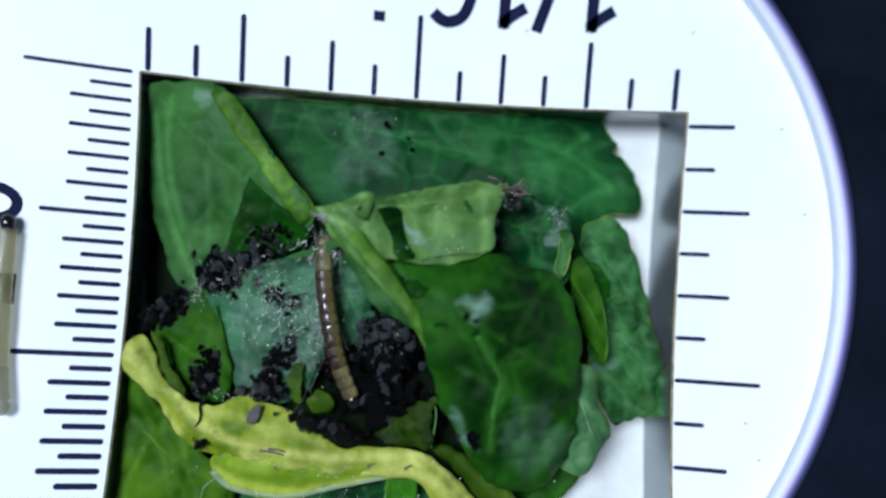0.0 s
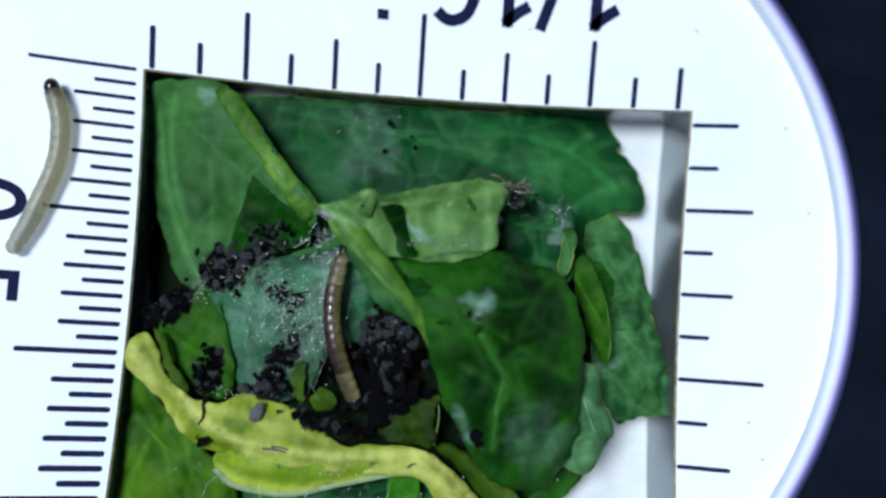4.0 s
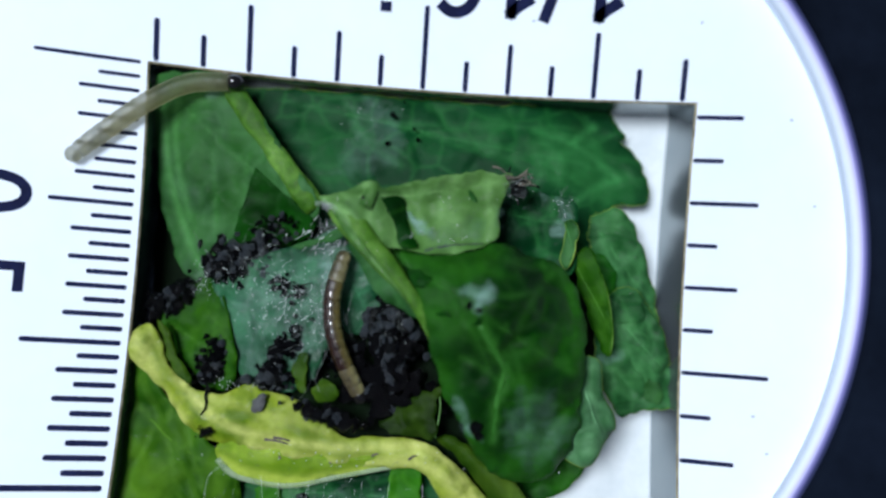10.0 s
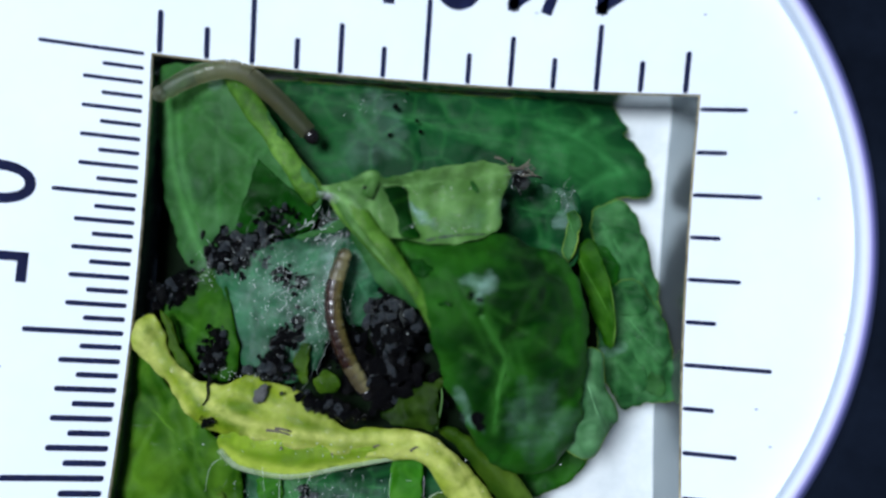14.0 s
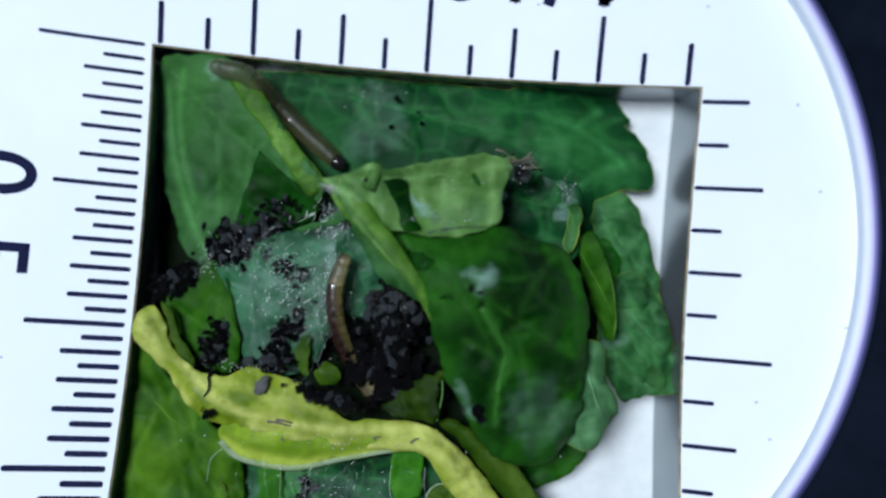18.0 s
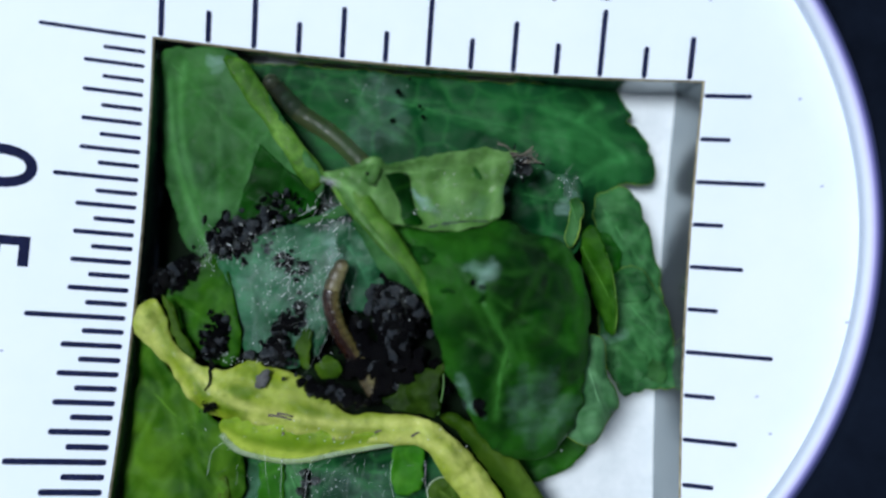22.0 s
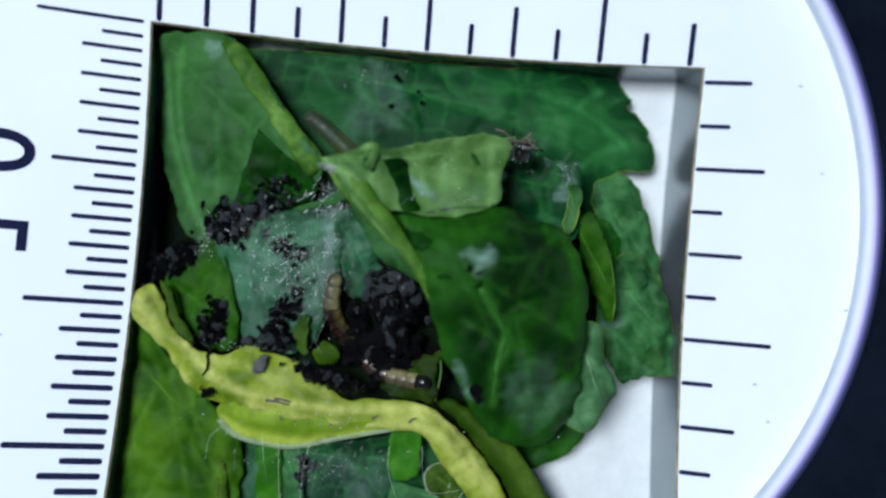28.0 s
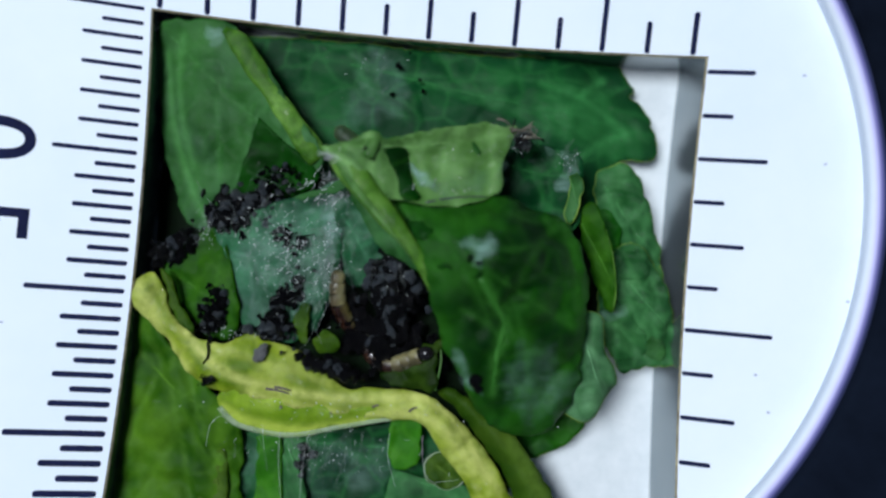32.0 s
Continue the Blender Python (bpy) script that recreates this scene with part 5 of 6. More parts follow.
def joined(parent, name, pieces, material, label=""):
    """Many tiny pieces as one mesh."""
    verts, faces = [], []
    for v, f in pieces:
        k = len(verts)
        verts += v
        faces += [tuple(i + k for i in q) for q in f]
    ob = hung(name, mesh_of(name, verts, faces), material, parent, label)
    return tagged(ob, kind="stuff")


def strand(c, d, sag, r):
    line = glide([c - d, c + sag, c + d], 4)
    side = np.cross(d, (0, 0, 1.0))
    side = side / (np.linalg.norm(side) + 1e-9) * r
    up = np.array((0, 0, r))
    v = [tuple(p + o) for p in line for o in (side, up, -side)]
    f = [(3 * i + a, 3 * i + (a + 1) % 3, 3 * i + 3 + (a + 1) % 3, 3 * i + 3 + a) for i in range(len(line) - 1) for a in range(3)]
    return v, f


def droplet(c, r):
    v = [tuple(c + np.array(o) * r) for o in ((1, 0, 0), (0, 1, 0), (-1, 0, 0), (0, -1, 0), (0, 0, 1), (0, 0, -1))]
    return v, [(0, 1, 4), (1, 2, 4), (2, 3, 4), (3, 0, 4), (1, 0, 5), (2, 1, 5), (3, 2, 5), (0, 3, 5)]


def silk(label, centre, spread, count, reach, seed, r=0.008, name="silk_web", tall=0.25, skin=None, beads=0, main=None):
    """A tangle of fine silk threads with a few white beads that stand for glints."""
    o = thing(name, label, "silk", "silk threads on the leaves", at=centre)
    rng = random.Random(seed)
    main = rng.uniform(0, math.pi) if main is None else radians(main)
    pieces = []
    for k in range(count):
        a = main + rng.gauss(0, 0.55)
        c = np.array([rng.gauss(0, spread[0]), rng.gauss(0, spread[1]), rng.uniform(0, tall)])
        d = np.array([math.cos(a), math.sin(a), rng.uniform(-0.15, 0.15)]) * reach * rng.uniform(0.3, 1.0)
        sag = np.array([rng.uniform(-0.15, 0.15), rng.uniform(-0.15, 0.15), -0.05]) * reach
        pieces.append(strand(c, d, sag, r * rng.uniform(0.35, 0.9)))
    joined(o, "thread_tangle", pieces, skin or SILK)
    if beads:
        joined(o, "bead_spray", [droplet(np.array([rng.gauss(0, spread[0]), rng.gauss(0, spread[1]), rng.uniform(0, tall * 0.5)]), rng.uniform(0.014, 0.036)) for _ in range(beads)], BEAD, "tiny white beads standing for wet glints")
    return o


def film(label, outline, over, skin=None, seed=1.0, ragged=0.3):
    """Matted silk lying on a leaf."""
    o = thing("silk_film", label, "silk", "silk threads on the leaves")
    sheet(o, "film", outline, [], skin or FILM, step=0.16, ragged=ragged, thick=0.02, veins=False, over=over, seed=seed)
    return o


film("white silk tuft beside the roll", [(1.78, -4.00, 3.20), (2.02, -4.02, 3.20), (2.43, -4.68, 3.20), (2.80, -5.20, 3.00), (3.20, -5.52, 3.00), (3.10, -5.75, 2.90), (2.60, -5.62, 3.00), (2.25, -5.20, 3.00), (1.95, -4.60, 3.00)], h_roll, MATTED, 1.0, 0.12)
film("white silk tuft on the rolled leaf", [(1.66, -0.36, 4.90), (2.15, 0.06, 4.90), (2.85, 0.08, 4.90), (2.88, -0.60, 4.90), (2.56, -1.15, 4.90), (2.18, -1.02, 4.90), (1.88, -0.70, 4.90)], h_roll, MATTED, 2.0, 0.3)
film("pale silk film on the upper leaf", [(-2.89, 7.04, -0.40), (-1.69, 7.24, -0.40), (-0.76, 6.63, -0.40), (-0.22, 4.98, -0.40), (-1.70, 4.02, -0.60), (-3.26, 3.94, -0.80), (-2.90, 5.49, -0.50)], h_back, HAZY, 3.0)
film("greyish silk film on the roll's lower end", [(3.44, -4.13, 3.00), (4.59, -3.48, 3.00), (6.00, -4.08, 2.00), (6.31, -5.49, 1.80), (5.20, -6.61, 1.40), (3.87, -6.18, 2.00)], h_roll, FILM, 5.0)
film("white silk film on the pale flap", [(0.01, 2.16, 3.00), (1.32, 1.85, 3.00), (2.83, 2.75, 3.00), (2.97, 1.63, 3.00), (1.56, 1.22, 3.00), (0.46, 1.18, 3.20)], h_flap, HAZY, 6.0)
film("bright silk patch on the flap beside its dark hole patch", [(-0.25, 2.32, 3.00), (0.02, 2.25, 3.00), (0.51, 1.94, 3.00), (1.05, 1.34, 3.10), (0.76, 1.22, 3.20), (0.28, 1.36, 3.20), (-0.06, 1.80, 3.10)], h_flap, DENSE, 11.0, 0.12)
film("silk film over the glistening leaf", [(-7.06, -0.97, 0.20), (-5.25, 0.30, 0.30), (-3.36, 0.63, 0.40), (-2.78, -1.14, 0.30), (-3.12, -3.07, 0.10), (-4.96, -4.02, 0.00), (-6.13, -3.87, 0.00)], h_web, FILM, 7.0)
film("whitish silk band along the glistening leaf's edge", [(-3.05, 1.58, 0.50), (-2.58, 1.75, 0.60), (-2.62, 0.60, 0.40), (-2.72, -0.60, 0.30), (-3.05, -1.90, 0.20), (-3.42, -1.50, 0.20), (-3.40, -0.30, 0.30), (-3.62, 0.75, 0.40)], h_web, MATTED, 11.0, 0.2)
film("torn whitish silk on the leaf lobe by the roll", [(4.85, 3.52, 0.80), (5.45, 3.44, 0.90), (5.92, 3.34, 1.00), (5.98, 2.70, 1.10), (5.70, 2.20, 1.00), (5.35, 2.45, 0.90), (5.25, 2.95, 0.90)], h_silk, MATTED, 12.0, 0.35)
film("silk film on the leaf below the stalk", [(-6.64, -8.62, -0.80), (-4.52, -8.28, -0.70), (-1.56, -7.93, -0.70), (0.16, -7.84, -0.70), (-0.16, -9.59, -0.90), (-2.68, -10.57, -1.00), (-5.67, -10.50, -1.00)], h_veil, FILM, 8.0)
film("white silk knot at the fold's top", [(-8.65, 7.34, 0.10), (-8.12, 7.39, 0.20), (-7.59, 7.08, 0.30), (-7.77, 6.69, 0.30), (-8.29, 6.53, 0.10), (-8.53, 6.91, 0.10)], h_fold, MATTED, 9.0, 0.15)
# this film is laid on as the lobe's bluish highlight
film("bluish highlight stripe imitated by a film on the lowest lobe", [(7.35, -2.45, 0.50), (8.19, -2.05, 0.50), (8.42, -2.46, 0.50), (7.63, -2.81, 0.50)], h_r2, MATTED, 10.0, 0.1)
silk("tangle of white silk threads at the flap's tip", (-3.00, 2.25, 3.30), (0.22, 0.08), 16, 0.4, 1, 0.010, beads=10, skin=BEAD, main=-15)
silk("white silk threads across the glistening leaf", (-4.48, -1.24, 0.50), (0.9, 1.0), 150, 0.8, 2, 0.007, beads=110, main=55)
silk("silk film along the edge of the glistening leaf", (-3.11, -1.16, 0.55), (0.22, 1.1), 90, 0.7, 12, 0.009, beads=60, main=70)
silk("fan of silk threads from the glistening leaf to the flap's tip", (-3.06, 1.26, 0.80), (0.3, 0.3), 60, 0.8, 16, 0.010, beads=20, main=50)
silk("white silk threads on the leaf lobe by the roll", (5.56, 3.06, 1.10), (0.22, 0.25), 28, 0.45, 3, 0.006, beads=14, main=75)
silk("silk threads and white glint beads round the brown debris", (3.75, 3.35, 2.45), (0.3, 0.25), 14, 0.35, 21, 0.009, beads=9)
silk("pale silk patch on the upper leaf", (-2.06, 6.20, -0.40), (0.6, 0.7), 10, 0.7, 4, 0.006, beads=12)
silk("silk threads over the dark droppings", (-6.24, 0.12, 0.60), (1.0, 0.5), 16, 0.7, 5, 0.007, beads=20)
silk("silk threads under the pale flap", (1.13, 1.51, 3.25), (0.8, 0.12), 18, 0.4, 8, 0.007, beads=14)
silk("silk threads on the leaf below the stalk", (-3.20, -8.47, -0.35), (1.4, 0.5), 50, 0.7, 9, 0.008, beads=40)
silk("silk threads on the heap in the hollow", (-0.45, -1.63, 1.30), (0.45, 0.6), 26, 0.35, 10, 0.005, beads=14)
silk("silk strands by the stalk's torn edge", (-7.70, -0.49, 0.35), (0.22, 0.3), 26, 0.4, 11, 0.009, beads=30, main=60)
silk("short white strands standing for glints on the glistening leaf", (-4.68, -1.05, 0.65), (1.0, 0.9), 80, 0.09, 17, 0.016, skin=BEAD, main=75)
silk("short white strands standing for glints near the flap's tip", (-3.36, 1.32, 1.00), (0.5, 0.35), 30, 0.16, 18, 0.018, skin=BEAD, main=40)
silk("short white strands standing for glints below the stalk", (-2.79, -8.10, -0.20), (1.8, 0.4), 30, 0.12, 19, 0.009, skin=BEAD, main=80)
silk("short white strands standing for glints on the corner droppings", (-6.03, 0.34, 0.70), (1.0, 0.4), 12, 0.10, 20, 0.014, skin=BEAD)
silk("white beads standing for wet glints on the pale flap", (1.48, 2.44, 3.15), (1.0, 0.4), 12, 0.4, 13, 0.006, beads=14)
silk("white beads standing for wet glints on the yellow stalk", (-2.80, -6.70, 0.85), (2.6, 0.25), 10, 0.4, 14, 0.007, beads=40)
silk("white beads standing for wet glints along the torn stalk edge", (-6.07, -4.24, 0.75), (0.7, 0.12), 10, 0.3, 15, 0.007, beads=26)

o = thing("silk_web", "single bright silk threads hanging below the stalk", "silk", "silk threads on the leaves")
for line in (((-4.38, -7.86, -0.10), (-4.33, -9.03, -0.20), (-4.13, -10.52, -0.30)), ((-3.25, -7.83, -0.10), (-3.41, -8.54, -0.20), (-3.44, -10.36, -0.30)), ((-0.24, -7.59, -0.10), (-0.25, -8.50, -0.20), (0.14, -9.59, -0.30)), ((-5.04, -7.62, 0.00), (-4.92, -8.59, -0.20)), ((-6.59, -7.38, 0.00), (-7.00, -7.79, -0.10), (-7.12, -8.66, -0.20)), ((1.00, -7.58, -0.10), (1.08, -8.50, -0.20), (1.44, -9.26, -0.20), (2.56, -9.08, -0.20))):
    tube(o, "thread", glide(line, 6), 0.006, 0.004, BEAD, sides=5)

o = thing("twig_bits", "brown dried debris caught in silk beside the flap", "debris", at=(3.66, 3.74, 2.40))
rng = random.Random(4)
for k in range(16):
    c = np.array([rng.gauss(0, 0.35), rng.gauss(0, 0.25), rng.uniform(0, 0.25)])
    d = np.array([rng.uniform(-1, 1), rng.uniform(-0.6, 0.6), rng.uniform(-0.2, 0.3)]) * 0.4
    tube(o, "fibre", glide([c - d, c + np.array([0.03, 0.05, 0.02]), c + d], 3), 0.05, 0.02, (BARK, FRASS, BARK)[k % 3], sides=5)
g = new("dropping", GRAINS[0])
g.parent = o
g.location, g.scale = Vector((0.1, -0.3, -0.1)) * MM, (0.34, 0.3, 0.28)
o = thing("dark_hair", "single short black hair on the silk film", "hair", at=(-4.00, -0.44, 0.60))
tube(o, "strand", glide([(-0.35, -0.05, 0), (0.0, 0.0, 0.03), (0.4, 0.1, 0.02)], 4), 0.04, 0.02, FRASS, sides=5)


# ---- the two larvae ----
def larva(name, label, radius, skins, count, half, pinch):
    """Head and overlapping body rings; each is posed along the spine."""
    o = thing(name, label, "caterpillar", at=(0, 0, 0))
    rings = []
    for k in range(count):
        head = k == count - 1
        bm = bmesh.new()
        taper = min(1.0, 0.86 + 0.05 * k, 0.9 + 0.04 * (count - 1 - k))
        if head or k == 0:
            bmesh.ops.create_uvsphere(bm, u_segments=16, v_segments=10, radius=1.0)
            long, wide = (0.95, 0.8) if head else (0.9, 0.86)
            for v in bm.verts:
                v.co = Vector((v.co.z * radius * long, v.co.y * radius * wide, v.co.x * radius * wide * 0.93)) * MM
            if not head:
                bmesh.ops.delete(bm, geom=[v for v in bm.verts if v.co.x > 0.66 * radius * MM], context="VERTS")
        else:
            hoops = []
            for i in range(7):
                x = i / 3 - 1
                hoop = []
                for s in range(18):
                    a = 2 * math.pi * s / 18
                    y, z = math.cos(a), math.sin(a)
                    r = radius * taper * (1 - pinch * x ** 2) * (1 + 0.05 * noise.noise(Vector((x * 2, y * 2.5, z * 2.5 + 3 * k))))
                    hoop.append(bm.verts.new(Vector((x * half, y * r, z * r * 0.92)) * MM))
                hoops.append(hoop)
            for a, b in zip(hoops, hoops[1:]):
                for s in range(18):
                    bm.faces.new((a[s], a[(s + 1) % 18], b[(s + 1) % 18], b[s]))
            bmesh.ops.recalc_face_normals(bm, faces=bm.faces[:])
        skin = CAPSULE if head else skins[min(int(k / (count - 1) * len(skins)), len(skins) - 1)]
        ob = part("head" if head else "body_ring", bm, skin, o, "glossy black head capsule" if head else "")
        shaded(ob.data)
        rings.append(ob)
        if not head and k > 1 and k % 3 == 1:
            for side in (-1, 1):
                b = new("bristle", BRISTLE)
                b.parent = ob
                b.location = Vector((0, side * radius * 0.55, radius * 0.66)) * MM
                b.rotation_euler = (-side * 0.6, 0, 0)
    return o, rings


BRISTLE = mesh_of("bristle", [(0.012, 0, 0), (-0.006, 0.01, 0), (-0.006, -0.01, 0), (0, 0, 0.32)], [(0, 1, 3), (1, 2, 3), (2, 0, 3), (0, 2, 1)], False)
BRISTLE.materials.append(SILK)
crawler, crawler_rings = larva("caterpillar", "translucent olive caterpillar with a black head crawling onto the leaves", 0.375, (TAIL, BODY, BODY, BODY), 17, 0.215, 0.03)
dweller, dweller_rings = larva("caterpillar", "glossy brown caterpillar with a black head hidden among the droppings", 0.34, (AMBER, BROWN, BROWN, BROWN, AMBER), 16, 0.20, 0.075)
crawler_way, dweller_way = [], []


def stance(way, t, *spine):
    """Where the spine lies at a time, from tail to head."""
    way.append((t, spine))


stance(crawler_way, 0.0, (-14.40, -5.13, 0.40), (-14.69, -3.51, 0.40), (-14.77, -1.86, 0.40), (-14.82, -0.19, 0.40), (-14.81, 1.59, 0.45))
stance(crawler_way, 0.5, (-14.72, -3.07, 0.40), (-14.81, -1.42, 0.40), (-14.90, 0.25, 0.40), (-14.90, 1.83, 0.40), (-14.78, 3.25, 0.45))
stance(crawler_way, 1.0, (-14.83, -1.96, 0.40), (-14.88, -0.30, 0.40), (-14.80, 1.39, 0.40), (-14.56, 3.11, 0.40), (-13.61, 4.32, 0.50))
stance(crawler_way, 1.5, (-14.87, -0.66, 0.40), (-14.65, 0.82, 0.40), (-14.29, 2.54, 0.40), (-13.69, 4.17, 0.50), (-12.85, 5.93, 0.60))
stance(crawler_way, 2.0, (-14.87, -0.19, 0.40), (-14.55, 1.73, 0.40), (-14.00, 3.47, 0.40), (-13.06, 4.85, 0.50), (-11.52, 5.50, 0.60))
stance(crawler_way, 2.5, (-14.85, -0.01, 0.40), (-14.49, 1.70, 0.40), (-13.96, 3.44, 0.40), (-13.29, 4.98, 0.50), (-12.42, 6.71, 0.60))
stance(crawler_way, 3.0, (-14.81, -0.04, 0.40), (-14.48, 1.89, 0.40), (-13.99, 3.63, 0.40), (-14.01, 5.44, 0.50), (-14.22, 7.28, 0.60))
stance(crawler_way, 3.5, (-14.75, 0.37, 0.40), (-14.10, 2.11, 0.40), (-13.77, 3.84, 0.40), (-14.28, 5.51, 0.50), (-15.38, 6.48, 0.60))
stance(crawler_way, 4.5, (-14.51, 0.93, 0.40), (-13.89, 2.56, 0.40), (-13.14, 4.01, 0.40), (-12.32, 5.56, 0.50), (-11.47, 6.90, 0.60))
stance(crawler_way, 5.5, (-14.33, 1.95, 0.40), (-13.50, 3.46, 0.40), (-12.49, 4.87, 0.40), (-11.18, 5.86, 0.50), (-9.67, 6.38, 0.40))
stance(crawler_way, 6.0, (-14.15, 2.49, 0.40), (-13.18, 3.95, 0.40), (-12.05, 5.29, 0.40), (-10.61, 6.00, 0.50), (-8.76, 6.31, 0.35))
stance(crawler_way, 7.0, (-13.76, 3.39, 0.40), (-12.77, 4.36, 0.40), (-11.60, 5.40, 0.40), (-10.34, 6.13, 0.45), (-8.98, 6.97, 0.40))
stance(crawler_way, 8.0, (-13.70, 3.27, 0.40), (-12.69, 4.29, 0.40), (-11.52, 5.29, 0.40), (-10.25, 6.11, 0.45), (-8.70, 7.03, 0.40))
stance(crawler_way, 9.0, (-13.62, 3.39, 0.40), (-12.57, 4.50, 0.40), (-11.30, 5.55, 0.40), (-9.97, 6.30, 0.45), (-8.35, 7.09, 0.40))
stance(crawler_way, 10.0, (-12.98, 3.94, 0.40), (-11.71, 5.06, 0.40), (-10.31, 6.17, 0.45), (-8.88, 6.94, 0.45), (-7.19, 7.12, 0.40))
stance(crawler_way, 11.0, (-11.01, 5.51, 0.40), (-9.80, 6.33, 0.40), (-8.56, 7.00, 0.45), (-7.17, 7.24, 0.50), (-5.97, 6.64, 0.30))
stance(crawler_way, 12.0, (-10.84, 5.46, 0.40), (-9.53, 6.33, 0.40), (-8.07, 7.02, 0.45), (-6.66, 7.06, 0.50), (-5.51, 5.92, 0.10))
stance(crawler_way, 13.0, (-10.82, 5.41, 0.40), (-9.47, 6.35, 0.40), (-8.00, 6.91, 0.50), (-6.61, 6.94, 0.45), (-5.21, 5.70, 0.00))
stance(crawler_way, 14.0, (-10.05, 6.16, 0.30), (-8.70, 6.98, 0.40), (-7.19, 7.22, 0.50), (-5.76, 6.37, 0.20), (-4.25, 5.02, -0.20))
stance(crawler_way, 14.5, (-9.10, 6.61, 0.35), (-7.99, 7.27, 0.45), (-6.78, 7.08, 0.50), (-5.55, 5.81, 0.10), (-4.01, 5.20, -0.20))
stance(crawler_way, 16.5, (-8.78, 6.54, 0.35), (-7.67, 7.10, 0.45), (-6.48, 6.88, 0.40), (-5.47, 5.88, -0.60), (-4.23, 4.68, -0.70))
stance(crawler_way, 17.0, (-8.56, 6.69, 0.35), (-7.44, 7.19, 0.45), (-6.35, 6.84, 0.40), (-5.34, 5.84, -0.60), (-4.17, 4.47, -0.70))
stance(crawler_way, 18.0, (-7.99, 7.01, 0.35), (-6.79, 6.74, 0.30), (-5.79, 5.94, -0.60), (-4.61, 4.92, -0.70), (-3.23, 3.83, -0.70))
stance(crawler_way, 19.0, (-6.99, 7.22, 0.20), (-5.97, 6.24, -0.70), (-4.67, 5.02, -0.85), (-3.37, 4.10, -0.85), (-1.83, 2.97, -0.80))
stance(crawler_way, 20.0, (-6.83, 7.22, 0.10), (-5.78, 6.17, -0.70), (-4.48, 4.95, -0.90), (-3.07, 4.02, -0.90), (-1.41, 2.85, -0.80))
stance(crawler_way, 21.0, (-6.33, 6.63, -0.10), (-5.19, 5.66, -0.80), (-3.92, 4.89, -0.95), (-2.68, 3.96, -0.90), (-1.05, 2.50, -0.80))
stance(crawler_way, 23.0, (-5.90, 6.26, -0.80), (-4.86, 5.29, -1.15), (-3.59, 4.54, -1.00), (-2.63, 3.71, -0.90), (-0.89, 2.03, -0.80))
stance(crawler_way, 25.0, (-4.85, 5.10, -0.95), (-4.10, 4.70, -0.95), (-3.15, 4.10, -0.95), (-2.11, 3.24, -0.90), (-0.42, 1.57, -0.80))
stance(crawler_way, 28.0, (-4.30, 4.70, -0.95), (-3.60, 4.20, -0.95), (-2.75, 3.50, -0.95), (-1.65, 2.48, -1.00), (0.04, 0.91, -0.90))
stance(crawler_way, 30.0, (-3.95, 4.33, -0.95), (-3.25, 3.85, -0.95), (-2.40, 3.15, -0.95), (-1.40, 2.20, -1.00), (0.35, 0.60, -1.00))
stance(crawler_way, 32.0, (-3.10, 3.75, -0.95), (-2.40, 3.20, -0.95), (-1.50, 2.50, -1.00), (-0.40, 1.60, -1.10), (1.06, 0.25, -1.10))

stance(dweller_way, 0.0, (-3.13, 1.56, 0.90), (-2.99, 0.09, 0.90), (-2.70, -1.35, 0.90), (-2.30, -2.79, 0.70), (-1.66, -4.23, 0.30))
stance(dweller_way, 2.0, (-2.83, 1.07, 0.90), (-2.86, -0.29, 0.90), (-2.64, -1.64, 0.90), (-2.24, -2.93, 0.70), (-1.69, -4.21, 0.30))
stance(dweller_way, 6.0, (-2.41, 0.74, 0.90), (-2.69, -0.60, 0.90), (-2.63, -1.95, 0.90), (-2.22, -3.18, 0.70), (-1.66, -4.42, 0.30))
stance(dweller_way, 12.0, (-2.55, 0.55, 0.90), (-2.83, -0.69, 0.90), (-2.73, -1.94, 0.90), (-2.24, -3.20, 0.70), (-1.46, -4.48, 0.30))
stance(dweller_way, 17.0, (-2.51, -0.02, 0.90), (-2.75, -1.13, 0.90), (-2.64, -2.37, 0.60), (-2.11, -3.66, 0.00), (-1.17, -5.07, -0.40))
stance(dweller_way, 19.0, (-2.60, -0.20, 0.90), (-2.85, -1.33, 0.90), (-2.61, -2.56, 0.60), (-2.07, -3.64, 0.00), (-1.08, -5.08, -0.40))
stance(dweller_way, 23.0, (-2.64, -0.69, 0.90), (-2.93, -1.80, 0.90), (-2.54, -3.04, 0.40), (-1.78, -4.06, -0.10), (-1.00, -5.41, -0.40))
stance(dweller_way, 25.0, (-2.58, -0.85, 0.90), (-2.91, -2.09, 0.80), (-2.47, -3.29, 0.00), (-1.27, -4.51, -0.20), (0.16, -4.93, 0.50))
stance(dweller_way, 28.0, (-2.73, -1.62, 0.80), (-2.75, -2.72, 0.60), (-2.00, -3.91, -0.20), (-0.77, -4.87, 0.10), (0.81, -5.09, 0.80))
stance(dweller_way, 30.0, (-2.50, -1.89, 0.70), (-2.51, -2.98, 0.50), (-1.84, -4.06, -0.20), (-0.63, -4.97, 0.10), (0.46, -4.16, 0.80))
stance(dweller_way, 32.0, (-2.61, -1.90, 0.70), (-2.50, -2.90, 0.50), (-1.79, -3.97, -0.20), (-0.62, -4.97, 0.10), (0.84, -4.42, 0.80))


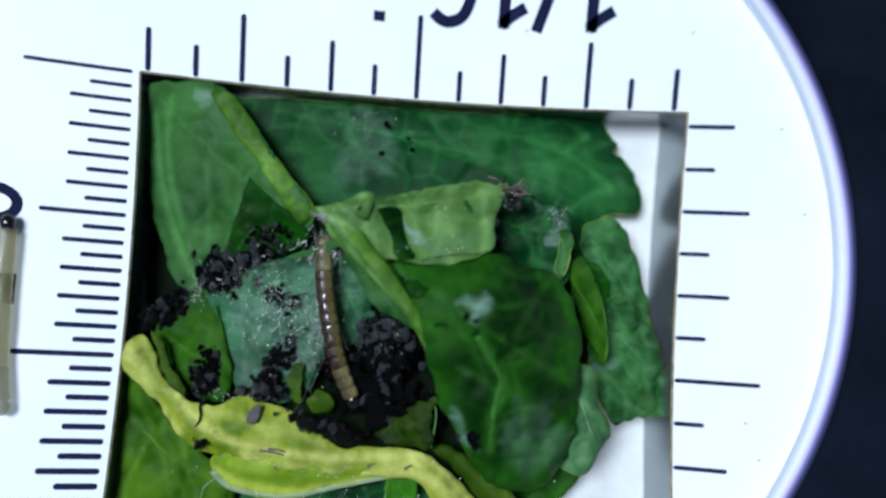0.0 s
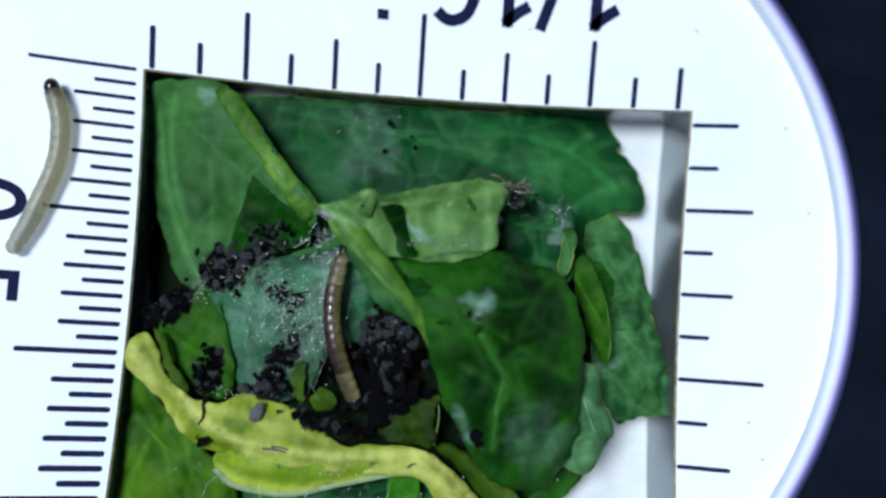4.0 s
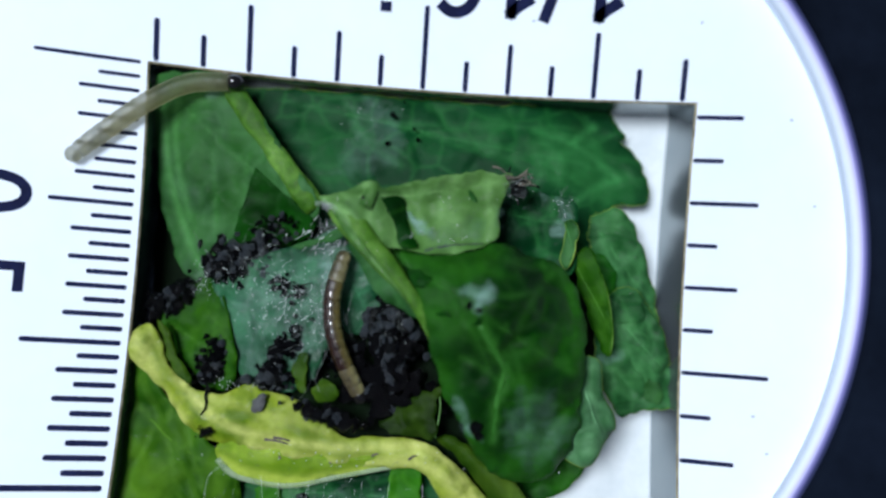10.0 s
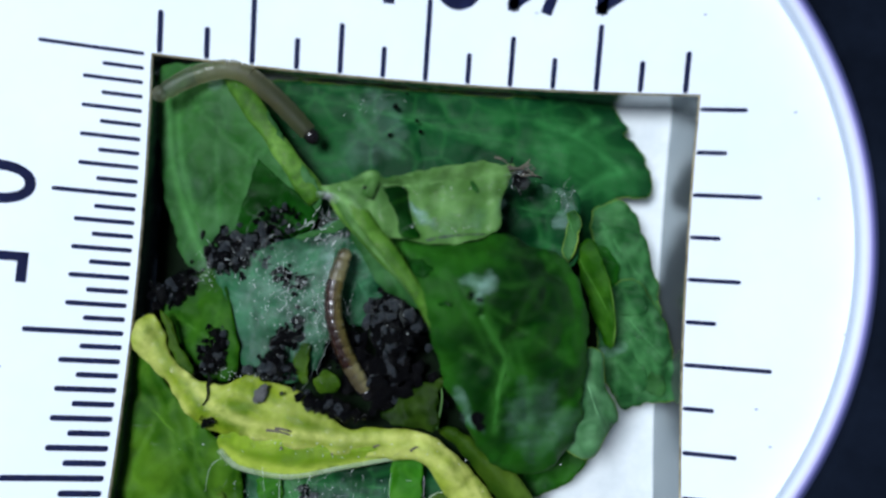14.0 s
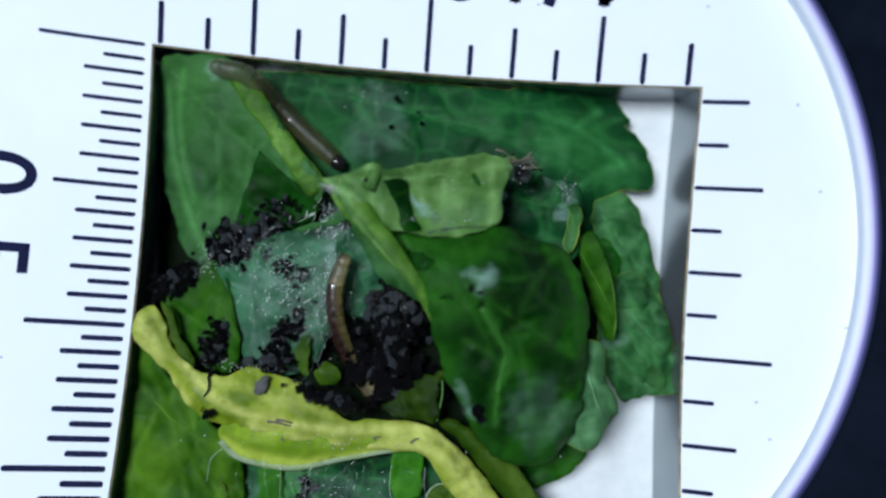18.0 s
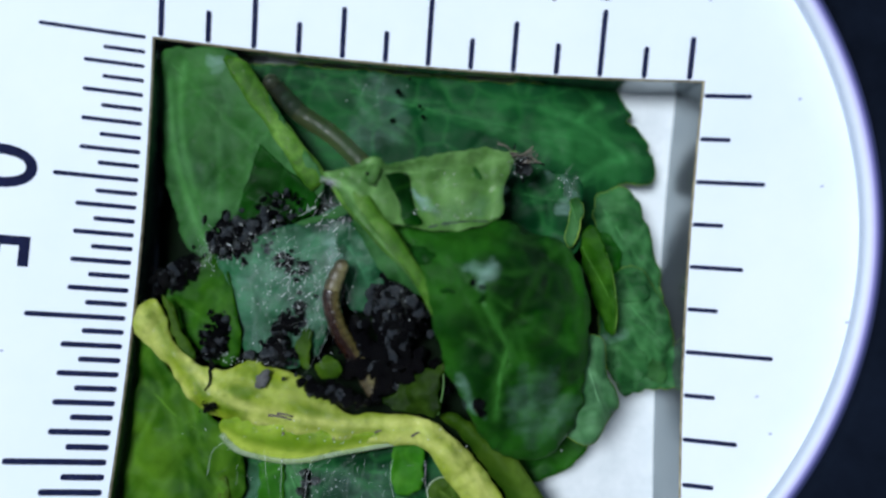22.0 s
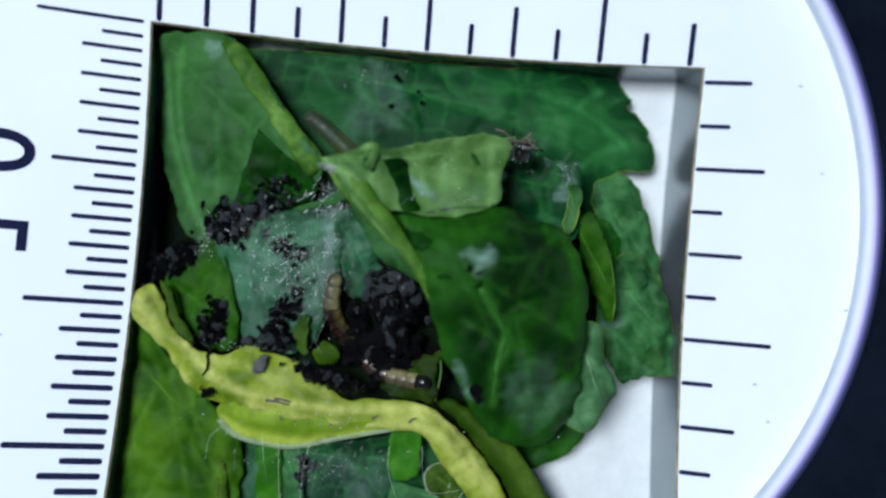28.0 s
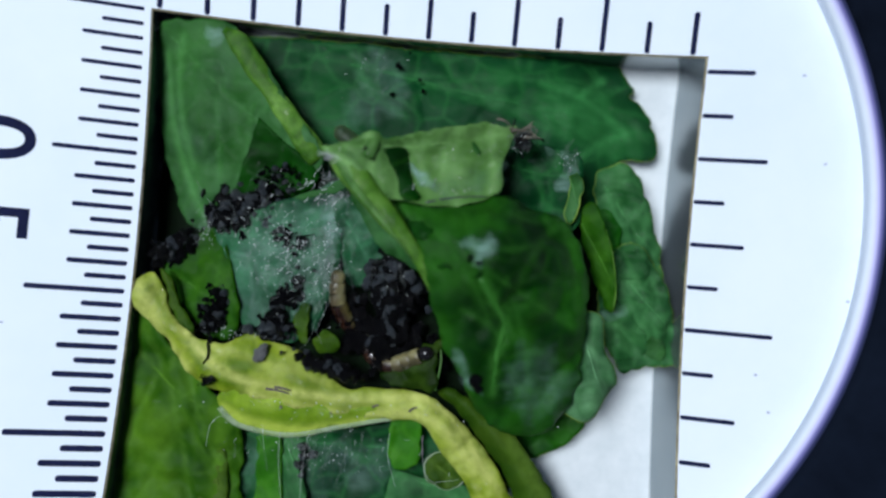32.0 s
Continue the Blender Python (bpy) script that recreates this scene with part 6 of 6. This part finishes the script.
def crawl(creature, rings, way):
    """Each ring rides along the spine; the creature itself travels with the spine's middle."""
    travel, tracks = [], [[] for _ in rings]
    for t, spine in way:
        c = even(glide(spine, 10), 0.05)
        d = np.r_[0, np.cumsum(np.linalg.norm(np.diff(c, axis=0), axis=1))]
        root = Vector(spine[2]) * MM
        travel.append((t, Matrix.Translation(root)))
        for k in range(len(rings)):
            s = d[-1] * k / (len(rings) - 1)
            at = Vector([np.interp(s, d, c[:, i]) for i in range(3)])
            fore = Vector([np.interp(min(s + 0.25, d[-1]), d, c[:, i]) - np.interp(max(s - 0.25, 0), d, c[:, i]) for i in range(3)]).normalized()
            side = Vector((0, 0, 1)).cross(fore).normalized()
            up = fore.cross(side)
            turn = Matrix((fore, side, up)).transposed().to_4x4()
            tracks[k].append((t, Matrix.Translation(at * MM - root) @ turn))
    walk(creature, travel)
    for ob, rows in zip(rings, tracks):
        walk(ob, rows)


def motions():
    crawl(crawler, crawler_rings, crawler_way)
    crawl(dweller, dweller_rings, dweller_way)
    walk(frame_ring, [
        (0.0, pose(-0.08 * MM, 1.68 * MM, FLOOR * MM)),
        (3.5, pose(-0.08 * MM, 1.67 * MM, FLOOR * MM)),
        (5.5, pose(-0.03 * MM, 1.70 * MM, FLOOR * MM)),
        (9.0, pose(-0.03 * MM, 1.70 * MM, FLOOR * MM)),
        (10.0, pose(0.07 * MM, 1.72 * MM, FLOOR * MM)),
        (11.0, pose(0.21 * MM, 1.76 * MM, FLOOR * MM)),
        (14.5, pose(0.22 * MM, 1.73 * MM, FLOOR * MM)),
        (16.5, pose(0.29 * MM, 1.74 * MM, FLOOR * MM)),
        (20.0, pose(0.28 * MM, 1.73 * MM, FLOOR * MM)),
        (23.0, pose(0.28 * MM, 1.73 * MM, FLOOR * MM)),
        (25.5, pose(0.30 * MM, 1.74 * MM, FLOOR * MM)),
        (27.5, pose(0.32 * MM, 1.75 * MM, FLOOR * MM)),
        (30.0, pose(0.30 * MM, 1.75 * MM, FLOOR * MM)),
        (32.0, pose(0.34 * MM, 1.77 * MM, FLOOR * MM)),
    ])


motions()
